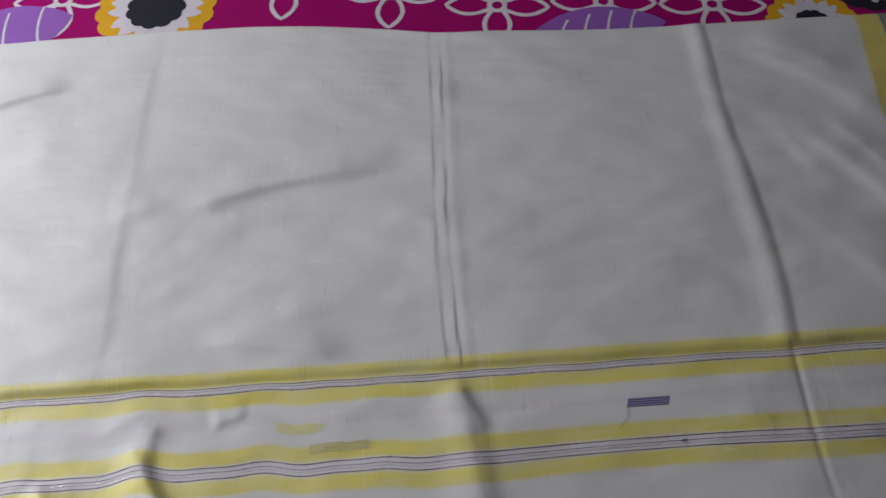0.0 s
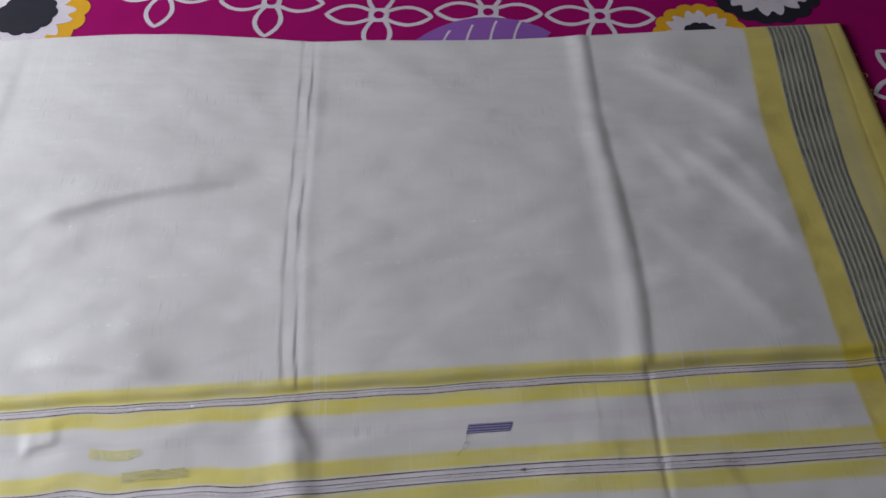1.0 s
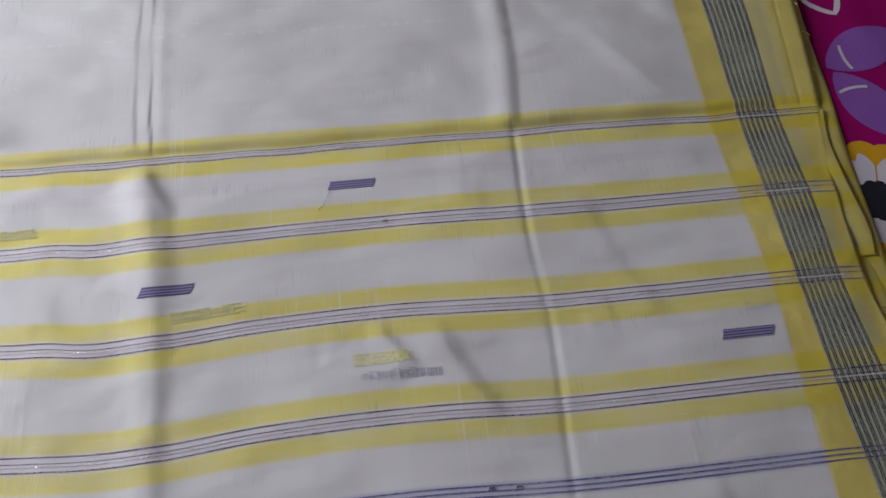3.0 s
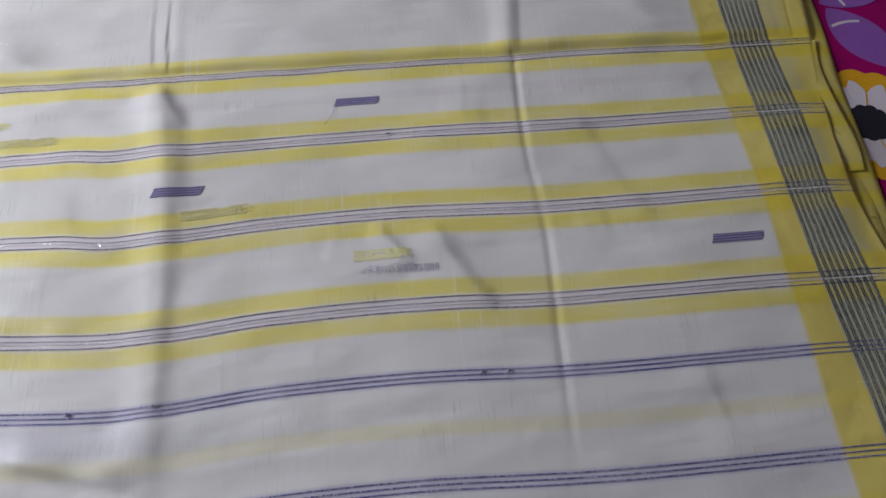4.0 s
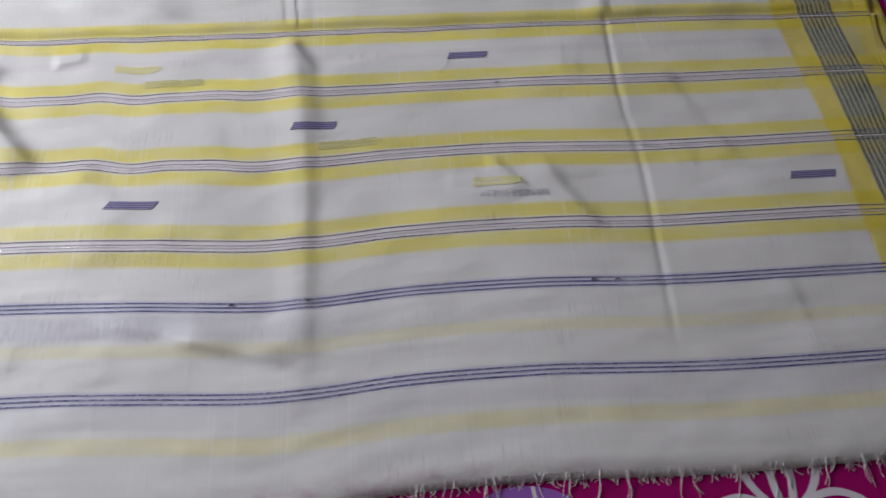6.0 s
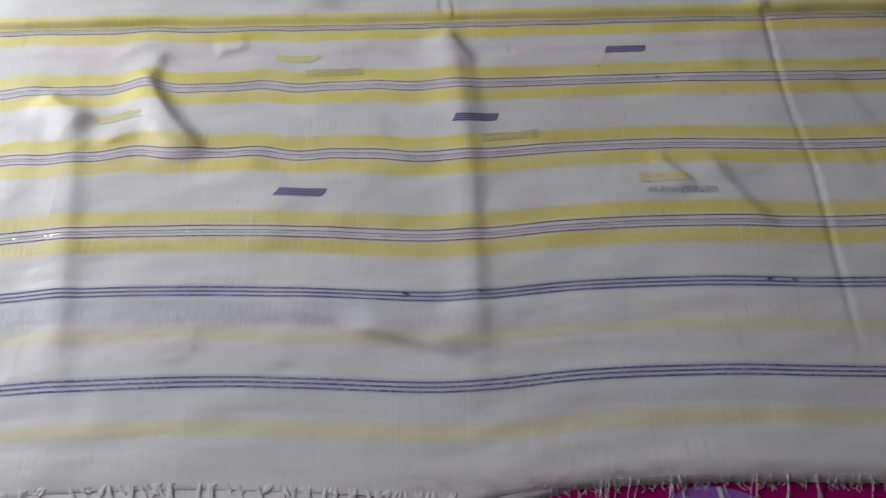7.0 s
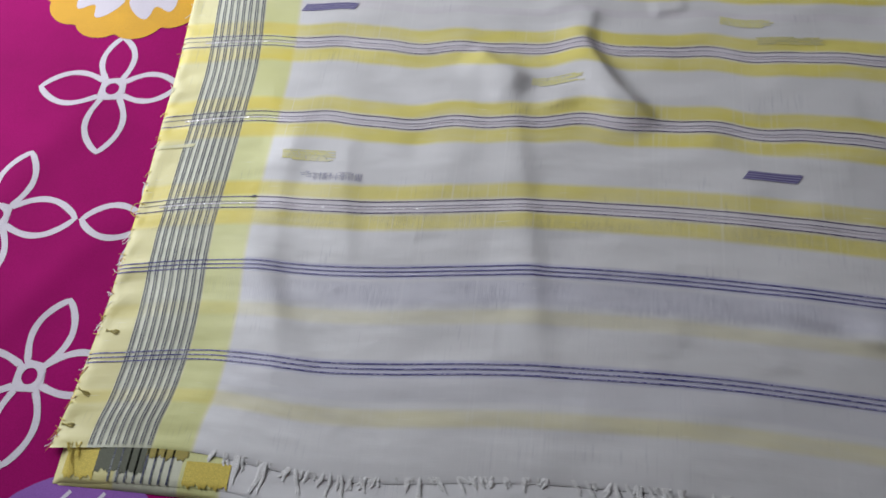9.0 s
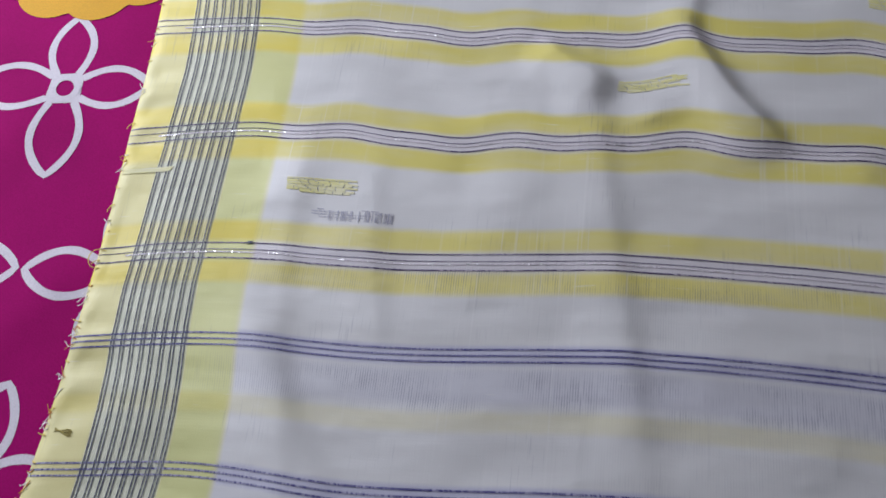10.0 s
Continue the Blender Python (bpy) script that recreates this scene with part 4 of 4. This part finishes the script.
def strand(u, length, sway, z_end, v0=None, n=8, back=0.004, curl=0.0016):
    v0 = V_HEM if v0 is None else v0
    base = saree_surface(np.array([u]), np.array([v0 + back]))[0]
    a, b = rf.uniform(0.5, 2.5), rf.uniform(0, 6.28)
    pts = []
    for i in range(n):
        s = i / (n - 1)
        pts.append((base[0] + sway * s + curl * math.sin(a * 4 * s + b) * s, base[1] - length * s, base[2] + 0.0002 + (z_end - base[2] - 0.0002) * min(1, s * 1.6) + 0.0004 * math.sin(3.1 * s) * rf.random()))
    return pts


white, yellow, dark, wisps = [], [], [], []
u = U_LEFT + 0.002
while u < U_RIGHT - 0.003:
    clump = rf.random()
    lean = rf.uniform(-0.006, 0.006)
    if -0.578 < u < U_BODY0 + 0.01 or u < 0.02 and rf.random() < 0.45:
        u += 0.003
        continue
    for _ in range(rf.randint(1, 4) if u > 0.02 else rf.randint(1, 3)):
        uu = u + rf.uniform(-0.0015, 0.0015)
        sink = 0.0004 if u < 0.0 else BED_Z + 0.0006
        s = strand(uu, rf.uniform(0.003, 0.010) + (0.012 if clump > 0.85 else 0.0) + (rf.uniform(0.0, 0.006) if u < U_BODY0 else 0.0), lean * (0.5 + rf.random()), sink, curl=0.0007 if u < 0.0 else 0.0016)
        kind = white if u > 0.0 else wisps
        if u < U_BODY0 or u > U_BODY1:
            kind = yellow
            if -0.575 < u < -0.53 or 0.49 < u < 0.528:
                kind = dark if rf.random() < 0.55 else white
        kind.append(s)
    u += rf.uniform(0.0016, 0.0045)
bundle("fringe", white, M_FRINGE, "frayed white yarn ends")
bundle("soft_fringe", wisps, M_FRINGE, "soft white frayed yarn ends", 0.00085, fray)
bundle("yellow_fringe", yellow, M_FRINGE_YELLOW, "frayed yellow yarn ends")
bundle("indigo_fringe", dark, M_FRINGE_DARK, "frayed indigo yarn ends")

# dark weft ends woven back into the left border, and blocks on the fold below
tufts = []
for v, du, k in ((-0.043, 0.011, -0.25), (-0.089, 0.007, -0.7), (-0.119, 0.006, -0.15)):
    for j in range(4):
        q = [saree_surface(np.array([U_LEFT + du - 0.004 + 0.009 * i / 6]), np.array([v + 0.0006 * j + k * 0.009 * i / 6 + 0.0008 * math.sin(i + j)]))[0] for i in range(7)]
        tufts.append([(p[0], p[1], p[2] + 0.0003 + 0.0002 * math.sin(i / 2)) for i, p in enumerate(q)])
bundle("weft_ends", tufts, M_TUFT_AND_SHADE, "olive weft ends woven back into the border", 0.0003)
# the grey-green and olive blocks paint the hem's shade onto the lower border
for name, u0, u1, top, reach, mat in (("golden_block", -0.588, -0.566, 0.042, 0.036, M_FRINGE_YELLOW), ("shaded_border_block", -0.566, -0.532, 0.042, 0.030, M_HEM_SHADE),
                                 ("shaded_yellow_block", -0.532, -0.503, 0.042, 0.017, M_TUFT_AND_SHADE), ("golden_block", -0.503, -0.472, 0.024, 0.019, M_FRINGE_YELLOW)):
    def ragged(U, V, reach=reach, top=top):
        w = 0.0010 * np.sin(1900 * U) + 0.0012 * np.sin(760 * U + 1) + 0.0008 * np.sin(3700 * U)
        return lifted_fold(U, top - (reach + w) * (1 - V))
    me = sheet_grid(name, np.linspace((u0 + 0.594) / 1.144, (u1 + 0.594) / 1.144, 40), np.linspace(0.0, 1.0, 10), ragged)
    part(name, me, mat, saree)

# loose ends along the left selvedge
ends = []
for v in (0.147, 0.104, 0.094, 0.064, 0.058, 0.02, -0.004, -0.03, -0.045, -0.06, -0.083, -0.1, 0.19, 0.23, -0.115):
    p = saree_surface(np.array([U_LEFT + 0.003]), np.array([v]))[0]
    L = rf.uniform(0.003, 0.007)
    if v == 0.064:
        ends.append([(p[0] + 0.004 - 0.0105 * math.sin(math.pi * s), p[1] - 0.010 * s + 0.003 * math.sin(6.28 * s), BED_Z + 0.003 + 0.002 * math.sin(math.pi * s)) for s in (i / 11 for i in range(12))])
        continue
    k = rf.uniform(-0.8, 0.8)
    ends.append([(p[0] - L * s, p[1] + k * L * s * s, p[2] + 0.0004 + 0.001 * math.sin(3 * s) - 0.003 * s) for s in (i / 6 for i in range(7))])
for v in (0.66, 0.63, 0.60, 0.585, 0.55, 0.52, 0.49, 0.45, 0.43, 0.40, 0.37, 0.33, 0.24, 0.19, 0.11, 0.08):
    p = saree_surface(np.array([U_RIGHT - 0.002]), np.array([v]))[0]
    L, k = rf.uniform(0.003, 0.006), rf.uniform(-1.6, 1.6)
    ends.append([(p[0] + L * math.sin(2.4 * s), p[1] + k * L * s, p[2] + 0.0004 - 0.0012 * s) for s in (i / 6 for i in range(7))])
bundle("loose_ends", ends, M_FRINGE_YELLOW, "loose yellow yarn ends at the selvedge", 0.00035)

# a loose tail of weft hangs from one woven bar
tail = [saree_surface(np.array([0.1415 - 0.011 * t + 0.003 * math.sin(2.6 * t)]), np.array([0.2470 - 0.019 * t]))[0] for t in (i / 9 for i in range(10))]
bundle("loose_tail", [[(p[0], p[1], p[2] + 0.0003 + 0.0006 * math.sin(3.1 * i / 9)) for i, p in enumerate(tail)]], M_FRINGE_DARK, "thin indigo thread tail", 0.00012)

# short frays all along the left selvedge, in small clusters
white_frays, orange_frays = [], []
for centre, count in ((0.246, 3), (0.205, 4), (0.172, 3), (0.120, 5), (0.082, 4), (0.036, 6), (0.012, 7), (-0.016, 5), (-0.038, 6), (-0.068, 6), (-0.094, 4), (-0.126, 7)):
    for j in range(count):
        v = centre + rf.uniform(-0.007, 0.007)
        p = saree_surface(np.array([U_LEFT + rf.uniform(0.001, 0.004)]), np.array([v]))[0]
        L, k = rf.uniform(0.0025, 0.0065), rf.uniform(-1.1, 1.1)
        path = [(p[0] - L * s, p[1] + k * L * s + 0.0009 * math.sin(5 * s + j), max(p[2] + 0.0005 - 0.0022 * s, BED_Z + 0.0008)) for s in (i / 6 for i in range(7))]
        (orange_frays if rf.random() < 0.45 else white_frays).append(path)
bundle("pale_selvedge_frays", white_frays, M_FRINGE, "pale frayed ends at the selvedge", 0.00026)
bundle("orange_selvedge_frays", orange_frays, M_ORANGE, "orange frayed ends at the selvedge", 0.00030)
